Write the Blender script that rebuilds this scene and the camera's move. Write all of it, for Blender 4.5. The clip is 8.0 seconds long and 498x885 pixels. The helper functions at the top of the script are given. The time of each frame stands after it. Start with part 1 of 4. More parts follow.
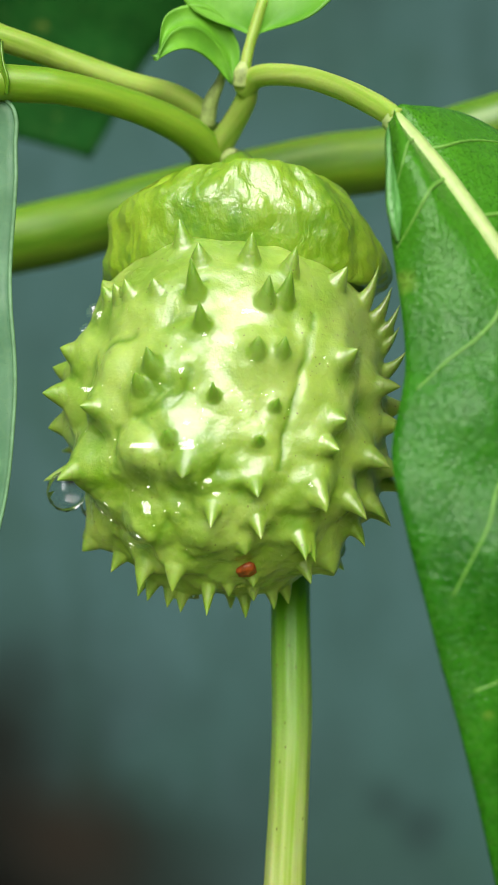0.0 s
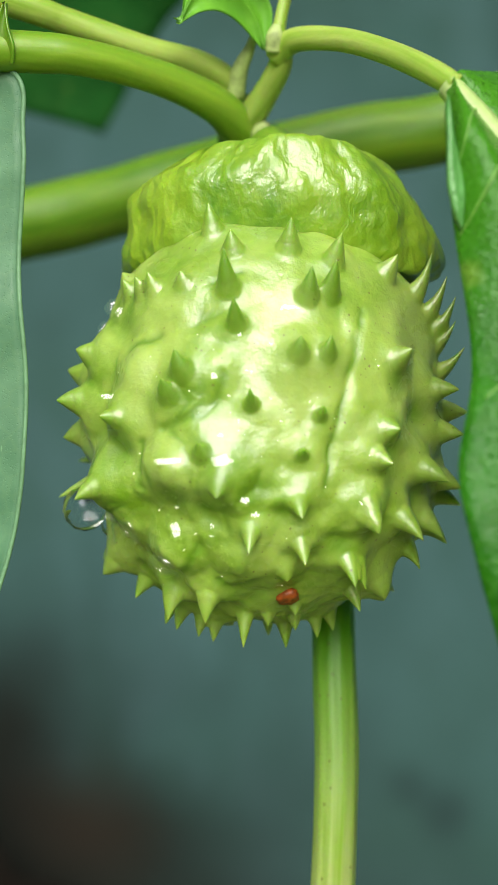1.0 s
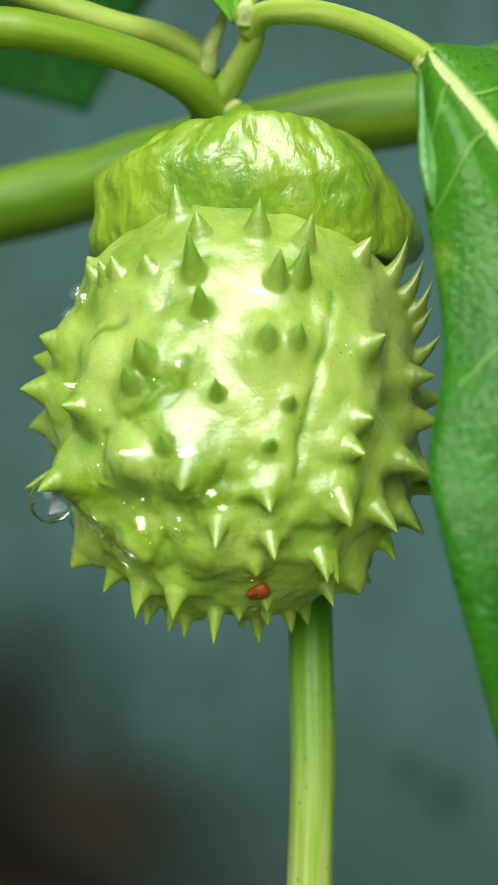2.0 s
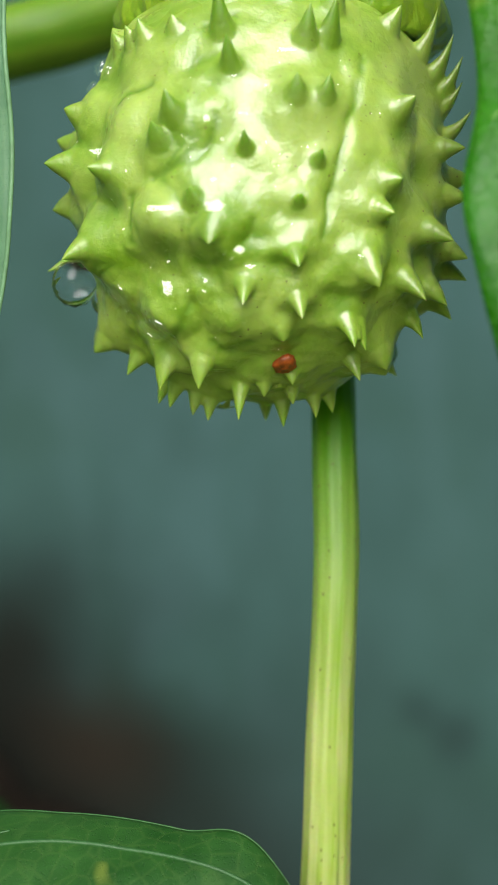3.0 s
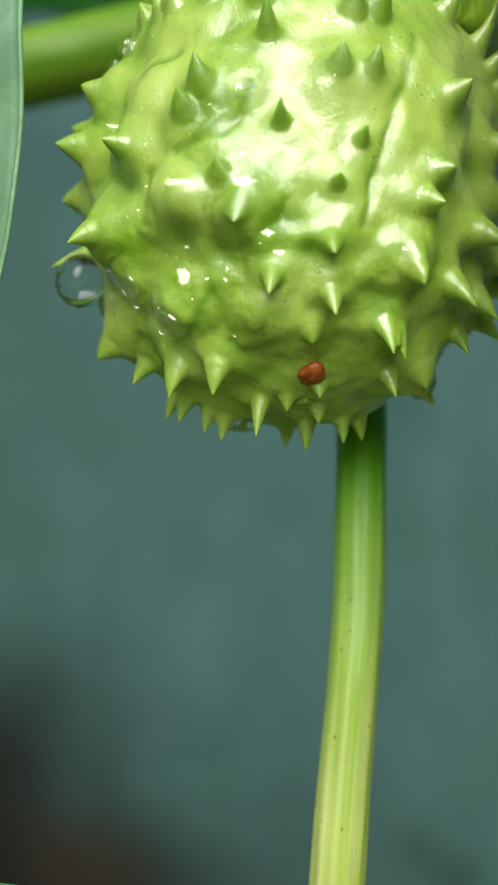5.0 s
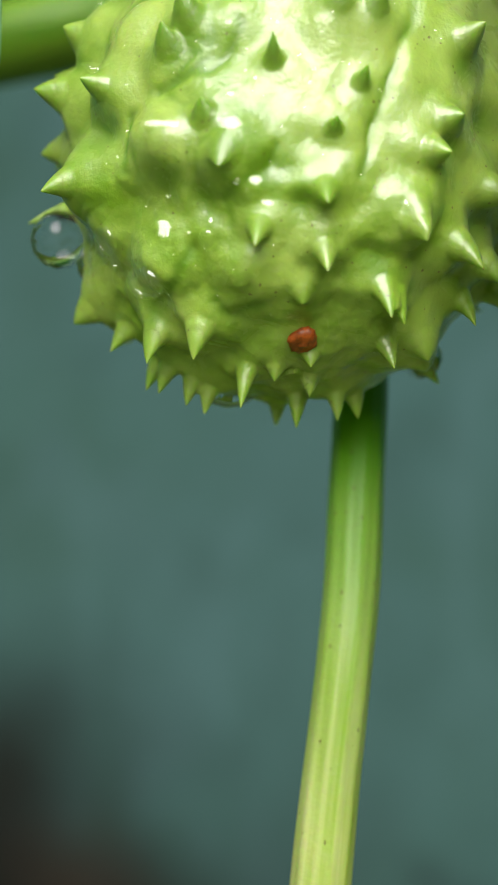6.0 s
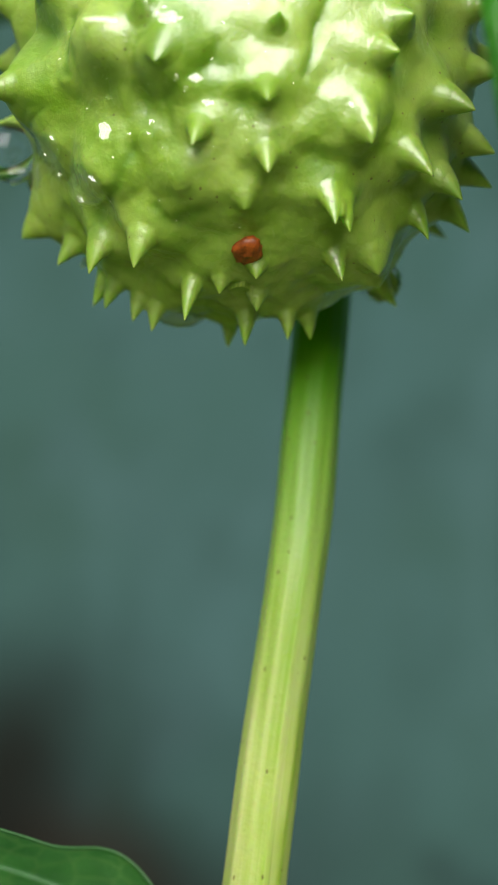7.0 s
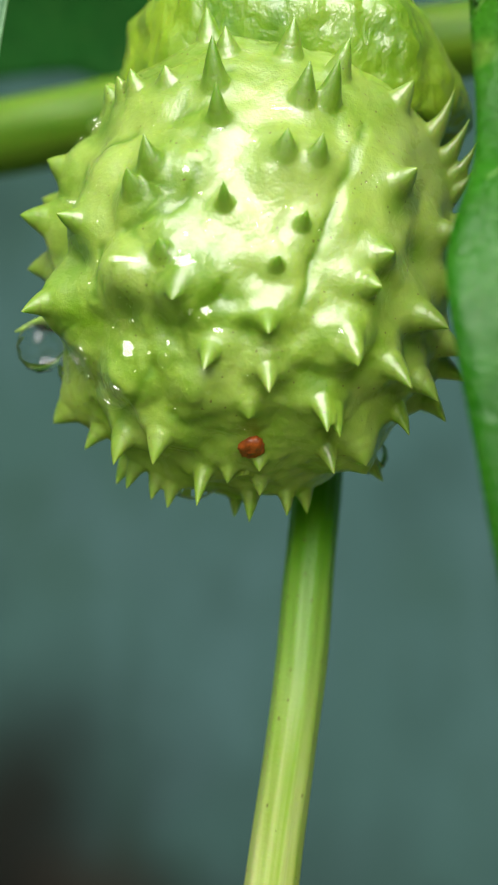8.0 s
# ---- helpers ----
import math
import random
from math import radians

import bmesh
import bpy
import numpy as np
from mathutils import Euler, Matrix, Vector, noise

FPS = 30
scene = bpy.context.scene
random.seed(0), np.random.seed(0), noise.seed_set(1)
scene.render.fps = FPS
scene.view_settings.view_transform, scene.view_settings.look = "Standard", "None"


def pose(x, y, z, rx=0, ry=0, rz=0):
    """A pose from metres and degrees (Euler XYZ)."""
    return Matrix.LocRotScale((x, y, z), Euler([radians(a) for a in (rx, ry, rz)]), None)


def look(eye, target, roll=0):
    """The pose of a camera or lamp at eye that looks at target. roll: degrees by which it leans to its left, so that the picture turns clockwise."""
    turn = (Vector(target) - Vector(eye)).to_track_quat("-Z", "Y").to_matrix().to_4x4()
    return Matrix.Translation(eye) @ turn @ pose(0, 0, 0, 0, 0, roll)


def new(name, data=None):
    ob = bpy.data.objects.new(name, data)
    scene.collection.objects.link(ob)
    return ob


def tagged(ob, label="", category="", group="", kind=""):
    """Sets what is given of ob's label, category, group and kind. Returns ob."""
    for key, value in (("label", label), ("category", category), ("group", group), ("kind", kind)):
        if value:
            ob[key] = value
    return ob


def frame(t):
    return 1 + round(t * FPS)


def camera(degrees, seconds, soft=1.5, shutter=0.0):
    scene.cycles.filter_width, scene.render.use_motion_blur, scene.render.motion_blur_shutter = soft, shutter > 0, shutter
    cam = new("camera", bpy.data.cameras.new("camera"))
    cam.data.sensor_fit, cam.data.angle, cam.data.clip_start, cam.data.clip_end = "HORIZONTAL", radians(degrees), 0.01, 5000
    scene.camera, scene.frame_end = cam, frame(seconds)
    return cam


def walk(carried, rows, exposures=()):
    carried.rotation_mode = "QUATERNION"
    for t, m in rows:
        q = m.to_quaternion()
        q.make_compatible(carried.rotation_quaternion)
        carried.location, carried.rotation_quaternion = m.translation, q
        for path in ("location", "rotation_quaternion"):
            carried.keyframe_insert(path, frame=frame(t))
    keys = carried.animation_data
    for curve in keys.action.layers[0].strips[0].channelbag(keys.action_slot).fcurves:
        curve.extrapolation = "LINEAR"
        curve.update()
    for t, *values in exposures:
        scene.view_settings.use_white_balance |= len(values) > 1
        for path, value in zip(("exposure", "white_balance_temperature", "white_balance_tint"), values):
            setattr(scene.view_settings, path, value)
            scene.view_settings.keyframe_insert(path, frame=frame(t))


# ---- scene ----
cam = camera(22.4, 8.0)
PATH = [
    (0, (0.00000, 0.00000, 0.40000), (-0.00000, 0.15000, 0.40000), -0.00),
    (0.5, (-0.00585, 0.00489, 0.40075), (-0.00566, 0.15489, 0.39961), -0.21),
    (1, (-0.00327, 0.01783, 0.40460), (-0.00467, 0.16779, 0.40127), -0.56),
    (1.2, (-0.00335, 0.02229, 0.40564), (-0.00383, 0.17223, 0.40145), -0.73),
    (2.3, (0.00192, 0.02288, 0.40485), (-0.00077, 0.17276, 0.39931), -0.81),
    (2.5, (-0.00032, 0.02194, 0.39916), (-0.00254, 0.17181, 0.39340), -0.67),
    (3, (-0.00150, 0.02295, 0.38263), (-0.00455, 0.17269, 0.37433), -0.48),
    (3.1, (-0.00182, 0.02431, 0.38027), (-0.00460, 0.17417, 0.37439), -0.66),
    (3.3, (-0.00421, 0.02078, 0.37468), (-0.00798, 0.17073, 0.37501), 0.67),
    (3.5, (-0.00518, 0.02127, 0.37747), (-0.01108, 0.17112, 0.38065), 0.29),
    (3.7, (-0.00316, 0.02568, 0.38109), (-0.01030, 0.17545, 0.38531), 0.10),
    (4, (-0.00195, 0.03308, 0.38009), (-0.00540, 0.18290, 0.38656), 1.16),
    (4.5, (-0.00658, 0.03611, 0.36929), (-0.01212, 0.18584, 0.37626), 1.92),
    (5, (-0.00271, 0.04035, 0.37059), (-0.00693, 0.19011, 0.37799), 2.48),
    (5.2, (-0.00079, 0.03820, 0.37063), (-0.00479, 0.18789, 0.37931), 2.60),
    (6.3, (0.00135, 0.05396, 0.36362), (-0.00723, 0.20332, 0.37441), 4.61),
    (6.5, (0.00257, 0.05231, 0.36176), (-0.00676, 0.20159, 0.37305), 4.85),
    (7, (0.00903, 0.05510, 0.36003), (-0.00179, 0.20440, 0.36969), 5.08),
    (7.5, (0.00796, 0.04454, 0.36623), (-0.00058, 0.19399, 0.37589), 4.77),
    (8, (0.00907, 0.03773, 0.37377), (-0.00255, 0.18678, 0.38605), 5.06),
]
walk(cam, [(t, look(eye, target, roll)) for t, eye, target, roll in PATH])
cam.data.dof.use_dof = True
cam.data.dof.aperture_fstop = 23.0

# ---- world, sun ----
SUN_FROM = Vector((-0.02, -0.80, 0.60)).normalized()
world = bpy.data.worlds.new("overcast_sky")
scene.world = world
world.use_nodes = True
wn = world.node_tree.nodes
sky = wn.new("ShaderNodeTexSky")
sky.sky_type = "NISHITA"
sky.sun_disc = False
sky.sun_elevation = math.asin(SUN_FROM.z)
sky.sun_rotation = math.atan2(SUN_FROM.x, SUN_FROM.y)
sky.air_density, sky.dust_density, sky.ozone_density = 1.0, 4.0, 1.0
world.node_tree.links.new(sky.outputs[0], wn["Background"].inputs[0])
wn["Background"].inputs[1].default_value = 0.048
sun_data = bpy.data.lights.new("sun", "SUN")
sun_data.energy, sun_data.angle, sun_data.color = 5.0, radians(52), (1.0, 0.985, 0.95)
sun = new("sun", sun_data)
sun.matrix_world = look(SUN_FROM * 3, (0, 0, 0))
scene.view_settings.exposure = 0.0


# ---- materials ----
class Nodes:
    """A small writer of node materials."""

    def __init__(self, name):
        self.mat = bpy.data.materials.new(name)
        self.mat.use_nodes = True
        self.tree = self.mat.node_tree
        self.bsdf = self.tree.nodes["Principled BSDF"]
        self.coord = self.tree.nodes.new("ShaderNodeTexCoord")
        self.vector = self.coord.outputs["Object"]

    def attribute(self, name):
        a = self.tree.nodes.new("ShaderNodeAttribute")
        a.attribute_name = name
        return a

    def link(self, a, b):
        self.tree.links.new(a, b)

    def noise(self, scale, detail=4.0, rough=0.55, stretch=None, distortion=0.0):
        n = self.tree.nodes.new("ShaderNodeTexNoise")
        n.inputs["Scale"].default_value, n.inputs["Detail"].default_value = scale, detail
        n.inputs["Roughness"].default_value, n.inputs["Distortion"].default_value = rough, distortion
        self.link(self.mapped(stretch), n.inputs["Vector"])
        return n.outputs["Fac"]

    def mapped(self, stretch):
        if stretch is None:
            return self.vector
        m = self.tree.nodes.new("ShaderNodeMapping")
        m.inputs["Scale"].default_value = stretch
        self.link(self.vector, m.inputs["Vector"])
        return m.outputs[0]

    def cells(self, scale, feature="F1", stretch=None):
        n = self.tree.nodes.new("ShaderNodeTexVoronoi")
        n.feature = feature
        n.inputs["Scale"].default_value = scale
        self.link(self.mapped(stretch), n.inputs["Vector"])
        return n

    def ramp(self, fac, *stops):
        r = self.tree.nodes.new("ShaderNodeValToRGB")
        while len(r.color_ramp.elements) < len(stops):
            r.color_ramp.elements.new(0.5)
        for e, (p, c) in zip(r.color_ramp.elements, stops):
            e.position, e.color = p, ((*c, 1) if isinstance(c, tuple) else (c, c, c, 1))
        self.link(fac, r.inputs[0])
        return r.outputs[0]

    def mix(self, fac, a, b, mode="MIX"):
        m = self.tree.nodes.new("ShaderNodeMix")
        m.data_type, m.blend_type = "RGBA", mode
        for sock, v in ((m.inputs["Factor"], fac), (m.inputs[6], a), (m.inputs[7], b)):
            if isinstance(v, tuple):
                sock.default_value = (*v, 1)
            elif isinstance(v, (int, float)):
                sock.default_value = v
            else:
                self.link(v, sock)
        return m.outputs[2]

    def math(self, op, a, b=0.0):
        m = self.tree.nodes.new("ShaderNodeMath")
        m.operation = op
        for sock, v in ((m.inputs[0], a), (m.inputs[1], b)):
            if isinstance(v, (int, float)):
                sock.default_value = v
            else:
                self.link(v, sock)
        return m.outputs[0]

    def bump(self, height, distance, strength=1.0, over=None):
        b = self.tree.nodes.new("ShaderNodeBump")
        b.inputs["Distance"].default_value, b.inputs["Strength"].default_value = distance, strength
        self.link(height, b.inputs["Height"])
        if over is not None:
            self.link(over, b.inputs["Normal"])
        return b.outputs[0]

    def finish(self, color=None, rough=None, normal=None, **rest):
        for sock, v in (("Base Color", color), ("Roughness", rough), ("Normal", normal)):
            if v is None:
                continue
            if isinstance(v, tuple):
                self.bsdf.inputs[sock].default_value = (*v, 1)
            elif isinstance(v, (int, float)):
                self.bsdf.inputs[sock].default_value = v
            else:
                self.link(v, self.bsdf.inputs[sock])
        for key, v in rest.items():
            self.bsdf.inputs[key.replace("_", " ")].default_value = v
        return self.mat


def skin_material(name, dark, light, specks=True, rough=(0.38, 0.5), ruck=0.00015, spec=0.88, coat=(1.0, 0.28), wrinkle=0.0, depth=0.002):
    n = Nodes(name)
    big, fine, grain = n.noise(110, 3), n.noise(900, 4), n.noise(2600, 2)
    patchy = n.math("ADD", n.math("MULTIPLY", big, 0.55), n.math("MULTIPLY", n.noise(48, 2), 0.45))
    col = n.mix(n.ramp(patchy, (0.34, 0.0), (0.58, 1.0)), dark, light)
    col = n.mix(n.math("MULTIPLY", n.ramp(fine, (0.45, 0.0), (0.75, 1.0)), 0.3), col, tuple(min(1, c * 1.3) for c in light))
    if specks:
        v = n.cells(900)
        size = n.math("ADD", n.math("MULTIPLY", n.noise(330, 2), 0.2), n.math("MULTIPLY", n.math("SUBTRACT", n.noise(3400, 2), 0.5), 0.22))
        dot = n.math("MULTIPLY", n.math("LESS_THAN", v.outputs["Distance"], size), n.math("GREATER_THAN", n.noise(130, 2), 0.5))
        col = n.mix(n.math("MULTIPLY", dot, 0.85), col, (0.13, 0.08, 0.015))
        near = n.tree.nodes.new("ShaderNodeVectorMath")
        near.operation = "DISTANCE"
        n.link(n.coord.outputs["Object"], near.inputs[0])
        near.inputs[1].default_value = (0.0045, -0.0075, -0.0195)
        rim = n.math("ADD", near.outputs["Value"], n.math("MULTIPLY", n.math("SUBTRACT", n.noise(420, 4), 0.5), 0.006))
        col = n.mix(n.math("MULTIPLY", n.ramp(rim, (0.003, 1.0), (0.0075, 0.0)), 0.35), col, (0.15, 0.17, 0.05))
        split = n.tree.nodes.new("ShaderNodeSeparateXYZ")
        n.link(n.coord.outputs["Object"], split.inputs[0])
        # Greyer low down: mottled skin with some shade put into its colour.
        rind = n.noise(260, 5, 0.65, stretch=(1, 1, 2.2), distortion=0.8)
        low_down = n.ramp(n.math("ADD", n.math("MULTIPLY", split.outputs["Z"], -40), n.math("MULTIPLY", rind, 0.5)), (1.02, 0.0), (1.3, 1.0))
        col = n.mix(n.math("MULTIPLY", low_down, 0.12), col, (0.17, 0.22, 0.05))
        # Deeper green: pigment at spines, painted shade in hollows, creases and folds.
        col = n.mix(n.math("MULTIPLY", n.attribute("green_and_shade").outputs["Fac"], 0.95), col, (0.11, 0.255, 0.0))
    nor = n.bump(grain, 0.00008, 0.6, n.bump(fine, 0.00011, 0.5, n.bump(big, ruck, 0.4)))
    if wrinkle:
        nor = n.bump(n.noise(420, 3, 0.5, stretch=(1, 1, 0.7), distortion=0.5), wrinkle, 0.8, nor)
    wet = n.ramp(n.noise(170, 3, distortion=0.5), (0.44, 0.25), (0.5, 1.0))
    n.link(n.math("MULTIPLY", wet, coat[0]), n.bsdf.inputs["Coat Weight"])
    n.link(n.ramp(n.noise(210, 4, distortion=0.8), (0.46, coat[1] * 0.4), (0.53, coat[1] * 1.25)), n.bsdf.inputs["Coat Roughness"])
    n.link(n.bump(n.noise(650, 3), 0.00012, 0.6, nor), n.bsdf.inputs["Coat Normal"])
    return n.finish(col, n.ramp(n.noise(300, 3), (0.3, rough[0]), (0.7, rough[1])), nor, IOR=1.56, Specular_IOR_Level=spec, Subsurface_Weight=0.6, Subsurface_Radius=(0.6, 1.0, 0.15), Subsurface_Scale=depth)


def stem_material(name, dark, light, scale=1.0, stretch=(1, 1, 0.03), specks=0.8, uppermost=0.0, gloss=0.22):
    n = Nodes(name)
    n.vector = n.attribute("along").outputs["Vector"]
    long, wide, fine = n.noise(1100 * scale, 4, stretch=stretch), n.noise(160 * scale, 3, stretch=(1, 1, 0.4)), n.noise(1800 * scale, 3)
    col = n.mix(n.ramp(n.math("ADD", n.math("MULTIPLY", long, 0.6), n.math("MULTIPLY", wide, 0.4)), (0.36, 0.0), (0.62, 1.0)), dark, light)
    if uppermost:
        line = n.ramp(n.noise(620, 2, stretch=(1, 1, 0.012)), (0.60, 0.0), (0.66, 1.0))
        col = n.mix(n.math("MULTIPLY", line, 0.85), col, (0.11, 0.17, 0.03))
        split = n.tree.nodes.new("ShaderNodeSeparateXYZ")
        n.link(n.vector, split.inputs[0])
        # Stem top turned darker green, the fruit's shade put into its colour.
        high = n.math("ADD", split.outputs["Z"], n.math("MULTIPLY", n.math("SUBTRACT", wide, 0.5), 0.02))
        col = n.mix(n.ramp(high, (uppermost - 0.042, 0.0), (uppermost, 1.0)), col, (0.075, 0.26, 0.001))
    v = n.cells(900 * scale, stretch=(1, 1, 0.5))
    dot = n.math("MULTIPLY", n.math("LESS_THAN", v.outputs["Distance"], 0.1), n.math("GREATER_THAN", n.noise(150 * scale, 2), 0.45))
    col = n.mix(n.math("MULTIPLY", dot, specks), col, (0.10, 0.08, 0.02))
    nor = n.bump(fine, 0.00014, 0.6, n.bump(long, 0.00022, 0.5))
    return n.finish(col, 0.4, nor, IOR=1.45, Specular_IOR_Level=gloss, Subsurface_Weight=0.35, Subsurface_Radius=(0.4, 1.0, 0.12), Subsurface_Scale=0.002)


def leaf_material(name, dark, light, rough=0.33, quilt=0.00018, sheen=0.45, uppermost=()):
    n = Nodes(name)
    big, mid, fine = n.noise(45, 4), n.noise(260, 4), n.noise(1500, 3)
    pores = n.cells(3200)
    net = n.cells(420, "DISTANCE_TO_EDGE")
    web = n.ramp(net.outputs["Distance"], (0.0, 1.0), (0.09, 0.0))
    col = n.mix(n.ramp(big, (0.3, 0.0), (0.7, 1.0)), dark, light)
    col = n.mix(n.math("MULTIPLY", n.ramp(mid, (0.4, 0.0), (0.75, 1.0)), 0.35), col, tuple(min(1, c * 1.5) for c in light))
    col = n.mix(n.math("MULTIPLY", web, 0.04), col, (0.3, 0.45, 0.12))
    col = n.mix(n.math("MULTIPLY", n.ramp(n.noise(120, 2), (0.70, 0.0), (0.78, 1.0)), 0.45), col, (0.30, 0.36, 0.06))
    # Brighter green higher up the blade.
    if uppermost:
        split = n.tree.nodes.new("ShaderNodeSeparateXYZ")
        n.link(n.coord.outputs["Object"], split.inputs[0])
        high = n.math("ADD", split.outputs["Z"], n.math("MULTIPLY", n.math("SUBTRACT", mid, 0.5), 0.02))
        col = n.mix(n.math("MULTIPLY", n.ramp(high, (uppermost[0], 0.0), (uppermost[1], 1.0)), 0.6), col, (0.075, 0.27, 0.012))
    pits = n.ramp(pores.outputs["Distance"], (0.05, 0.0), (0.32, 1.0))
    nor = n.bump(pits, quilt * 0.6, 0.8, n.bump(fine, quilt * 0.4, 0.5, n.bump(mid, quilt * 0.6, 0.5)))
    return n.finish(col, n.ramp(n.noise(420, 4), (0.35, rough - 0.05), (0.7, rough + 0.1)), nor, IOR=1.45, Specular_IOR_Level=sheen)


def plain(name, color, rough, scale, amount=0.3, bump=0.0002, **rest):
    n = Nodes(name)
    f = n.noise(scale, 4)
    col = n.mix(n.ramp(f, (0.3, 0.0), (0.7, 1.0)), tuple(c * (1 - amount) for c in color), tuple(min(1, c * (1 + amount)) for c in color))
    return n.finish(col, rough, n.bump(f, bump, 0.6), **rest)


def wall_material():
    n = Nodes("damp_painted_wall")
    broad, mid, fine = n.noise(2.2, 3), n.noise(11, 4), n.noise(160, 4)
    col = n.mix(n.ramp(broad, (0.35, 0.0), (0.65, 1.0)), (0.031, 0.083, 0.069), (0.045, 0.101, 0.088))
    col = n.mix(n.math("MULTIPLY", n.ramp(mid, (0.45, 0.0), (0.62, 1.0)), 0.55), col, (0.032, 0.074, 0.054))
    col = n.mix(n.math("MULTIPLY", n.ramp(n.noise(5.5, 3, distortion=0.6), (0.44, 0.0), (0.6, 1.0)), 0.65), col, (0.055, 0.115, 0.115))
    col = n.mix(n.math("MULTIPLY", n.ramp(n.noise(15, 4, stretch=(1, 1, 0.5), distortion=0.8), (0.5, 0.0), (0.66, 1.0)), 0.55), col, (0.07, 0.135, 0.138))
    col = n.mix(n.math("MULTIPLY", n.ramp(n.noise(22, 4, stretch=(1, 1, 0.6)), (0.5, 0.0), (0.68, 1.0)), 0.5), col, (0.027, 0.062, 0.053))
    col = n.mix(n.math("MULTIPLY", n.ramp(fine, (0.4, 0.0), (0.8, 1.0)), 0.2), col, (0.08, 0.125, 0.12))

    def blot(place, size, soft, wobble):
        """A soft-edged blot of colour round a place on the wall."""
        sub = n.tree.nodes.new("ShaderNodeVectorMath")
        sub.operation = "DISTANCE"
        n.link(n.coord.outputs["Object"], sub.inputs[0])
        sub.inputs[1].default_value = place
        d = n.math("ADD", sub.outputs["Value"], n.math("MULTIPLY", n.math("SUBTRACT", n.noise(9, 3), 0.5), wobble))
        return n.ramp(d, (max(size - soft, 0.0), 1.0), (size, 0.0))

    # Darker towards the bottom, most of all at the -x end.
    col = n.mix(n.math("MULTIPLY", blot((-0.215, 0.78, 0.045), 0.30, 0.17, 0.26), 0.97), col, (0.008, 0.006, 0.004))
    col = n.mix(n.math("MULTIPLY", blot((-0.02, 0.78, 0.0), 0.25, 0.2, 0.16), 0.75), col, (0.022, 0.034, 0.028))
    col = n.mix(n.math("MULTIPLY", blot((0.1, 0.78, 0.21), 0.17, 0.16, 0.1), 0.4), col, (0.062, 0.13, 0.122))
    col = n.mix(n.math("MULTIPLY", blot((-0.11, 0.78, 0.33), 0.16, 0.15, 0.1), 0.35), col, (0.062, 0.124, 0.124))
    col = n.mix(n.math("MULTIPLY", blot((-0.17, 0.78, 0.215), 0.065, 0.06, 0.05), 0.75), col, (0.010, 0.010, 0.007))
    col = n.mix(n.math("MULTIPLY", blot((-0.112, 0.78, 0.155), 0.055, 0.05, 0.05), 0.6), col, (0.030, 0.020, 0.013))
    for place, size in (((0.107, 0.78, 0.160), 0.024), ((0.085, 0.78, 0.176), 0.019)):
        col = n.mix(n.math("MULTIPLY", blot(place, size, 0.019, 0.02), 0.6), col, (0.02, 0.035, 0.035))
    col = n.mix(1.0, col, (0.80, 0.84, 0.85), "MULTIPLY")
    return n.finish(col, 0.85, n.bump(fine, 0.002, 0.5), Specular_IOR_Level=0.1)


def water_material():
    n = Nodes("clear_water")
    return n.finish((1, 1, 1), 0.0, None, IOR=1.333, Transmission_Weight=1.0)


M_FRUIT = skin_material("spiny_fruit_skin", (0.172, 0.335, 0.004), (0.355, 0.495, 0.09), rough=(0.38, 0.5), spec=0.8, coat=(0.8, 0.26), depth=0.0016)
M_CALYX = skin_material("calyx_skin", (0.095, 0.25, 0.001), (0.27, 0.43, 0.022), specks=False, rough=(0.36, 0.48), ruck=0.0014, spec=0.6, coat=(0.9, 0.12), wrinkle=0.0006)
M_SCAR = plain("red_scar", (0.30, 0.065, 0.01), 0.35, 1500, 0.6)
M_STEM = stem_material("ribbed_stem_skin", (0.24, 0.365, 0.035), (0.45, 0.505, 0.19), uppermost=0.39, gloss=0.35)
M_BRANCH = stem_material("branch_skin", (0.055, 0.18, 0.001), (0.18, 0.33, 0.014), 0.4, (1, 1, 0.08), 0.1, gloss=1.0)
M_SIDE = stem_material("side_branch_skin", (0.10, 0.25, 0.003), (0.26, 0.41, 0.03), 0.4, (1, 1, 0.08), 0.1, gloss=0.6)
M_PETIOLE = stem_material("petiole_skin", (0.18, 0.33, 0.015), (0.42, 0.53, 0.12), 0.6, (1, 1, 0.06), 0.1, gloss=0.45)
M_LEAF = leaf_material("glossy_leaf", (0.008, 0.088, 0.0015), (0.026, 0.155, 0.006), 0.25, 0.0011, 0.27, uppermost=(0.405, 0.44))
M_LEAF_PALE = leaf_material("pale_leaf_underside", (0.045, 0.145, 0.065), (0.11, 0.235, 0.125), 0.5, 0.00008)
M_LEAF_FOLD = leaf_material("pale_leaf_fold", (0.05, 0.22, 0.03), (0.10, 0.30, 0.07), 0.34, 0.0008, 0.6)
M_LEAF_DULL = leaf_material("dull_leaf", (0.010, 0.055, 0.008), (0.025, 0.092, 0.016), 0.5, 0.00012, 0.25)
M_LEAF_YOUNG = leaf_material("young_leaf", (0.08, 0.28, 0.012), (0.18, 0.42, 0.035), 0.45, 0.00007)
# Darkened copy of the leaf green, with shade put into the colour.
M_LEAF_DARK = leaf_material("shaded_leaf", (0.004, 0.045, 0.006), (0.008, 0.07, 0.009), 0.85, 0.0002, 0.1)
M_VEIN = plain("pale_vein", (0.38, 0.52, 0.17), 0.45, 900, 0.15)
M_SIDE_VEIN = plain("leaf_side_vein", (0.13, 0.32, 0.04), 0.45, 900, 0.2)
M_VEIN_GREEN = plain("green_vein", (0.135, 0.285, 0.14), 0.5, 900, 0.15)
M_VEIN_DULL = plain("dull_vein", (0.027, 0.105, 0.024), 0.5, 900, 0.15)
M_BUD = plain("dry_bud", (0.38, 0.48, 0.16), 0.6, 800, 0.35)
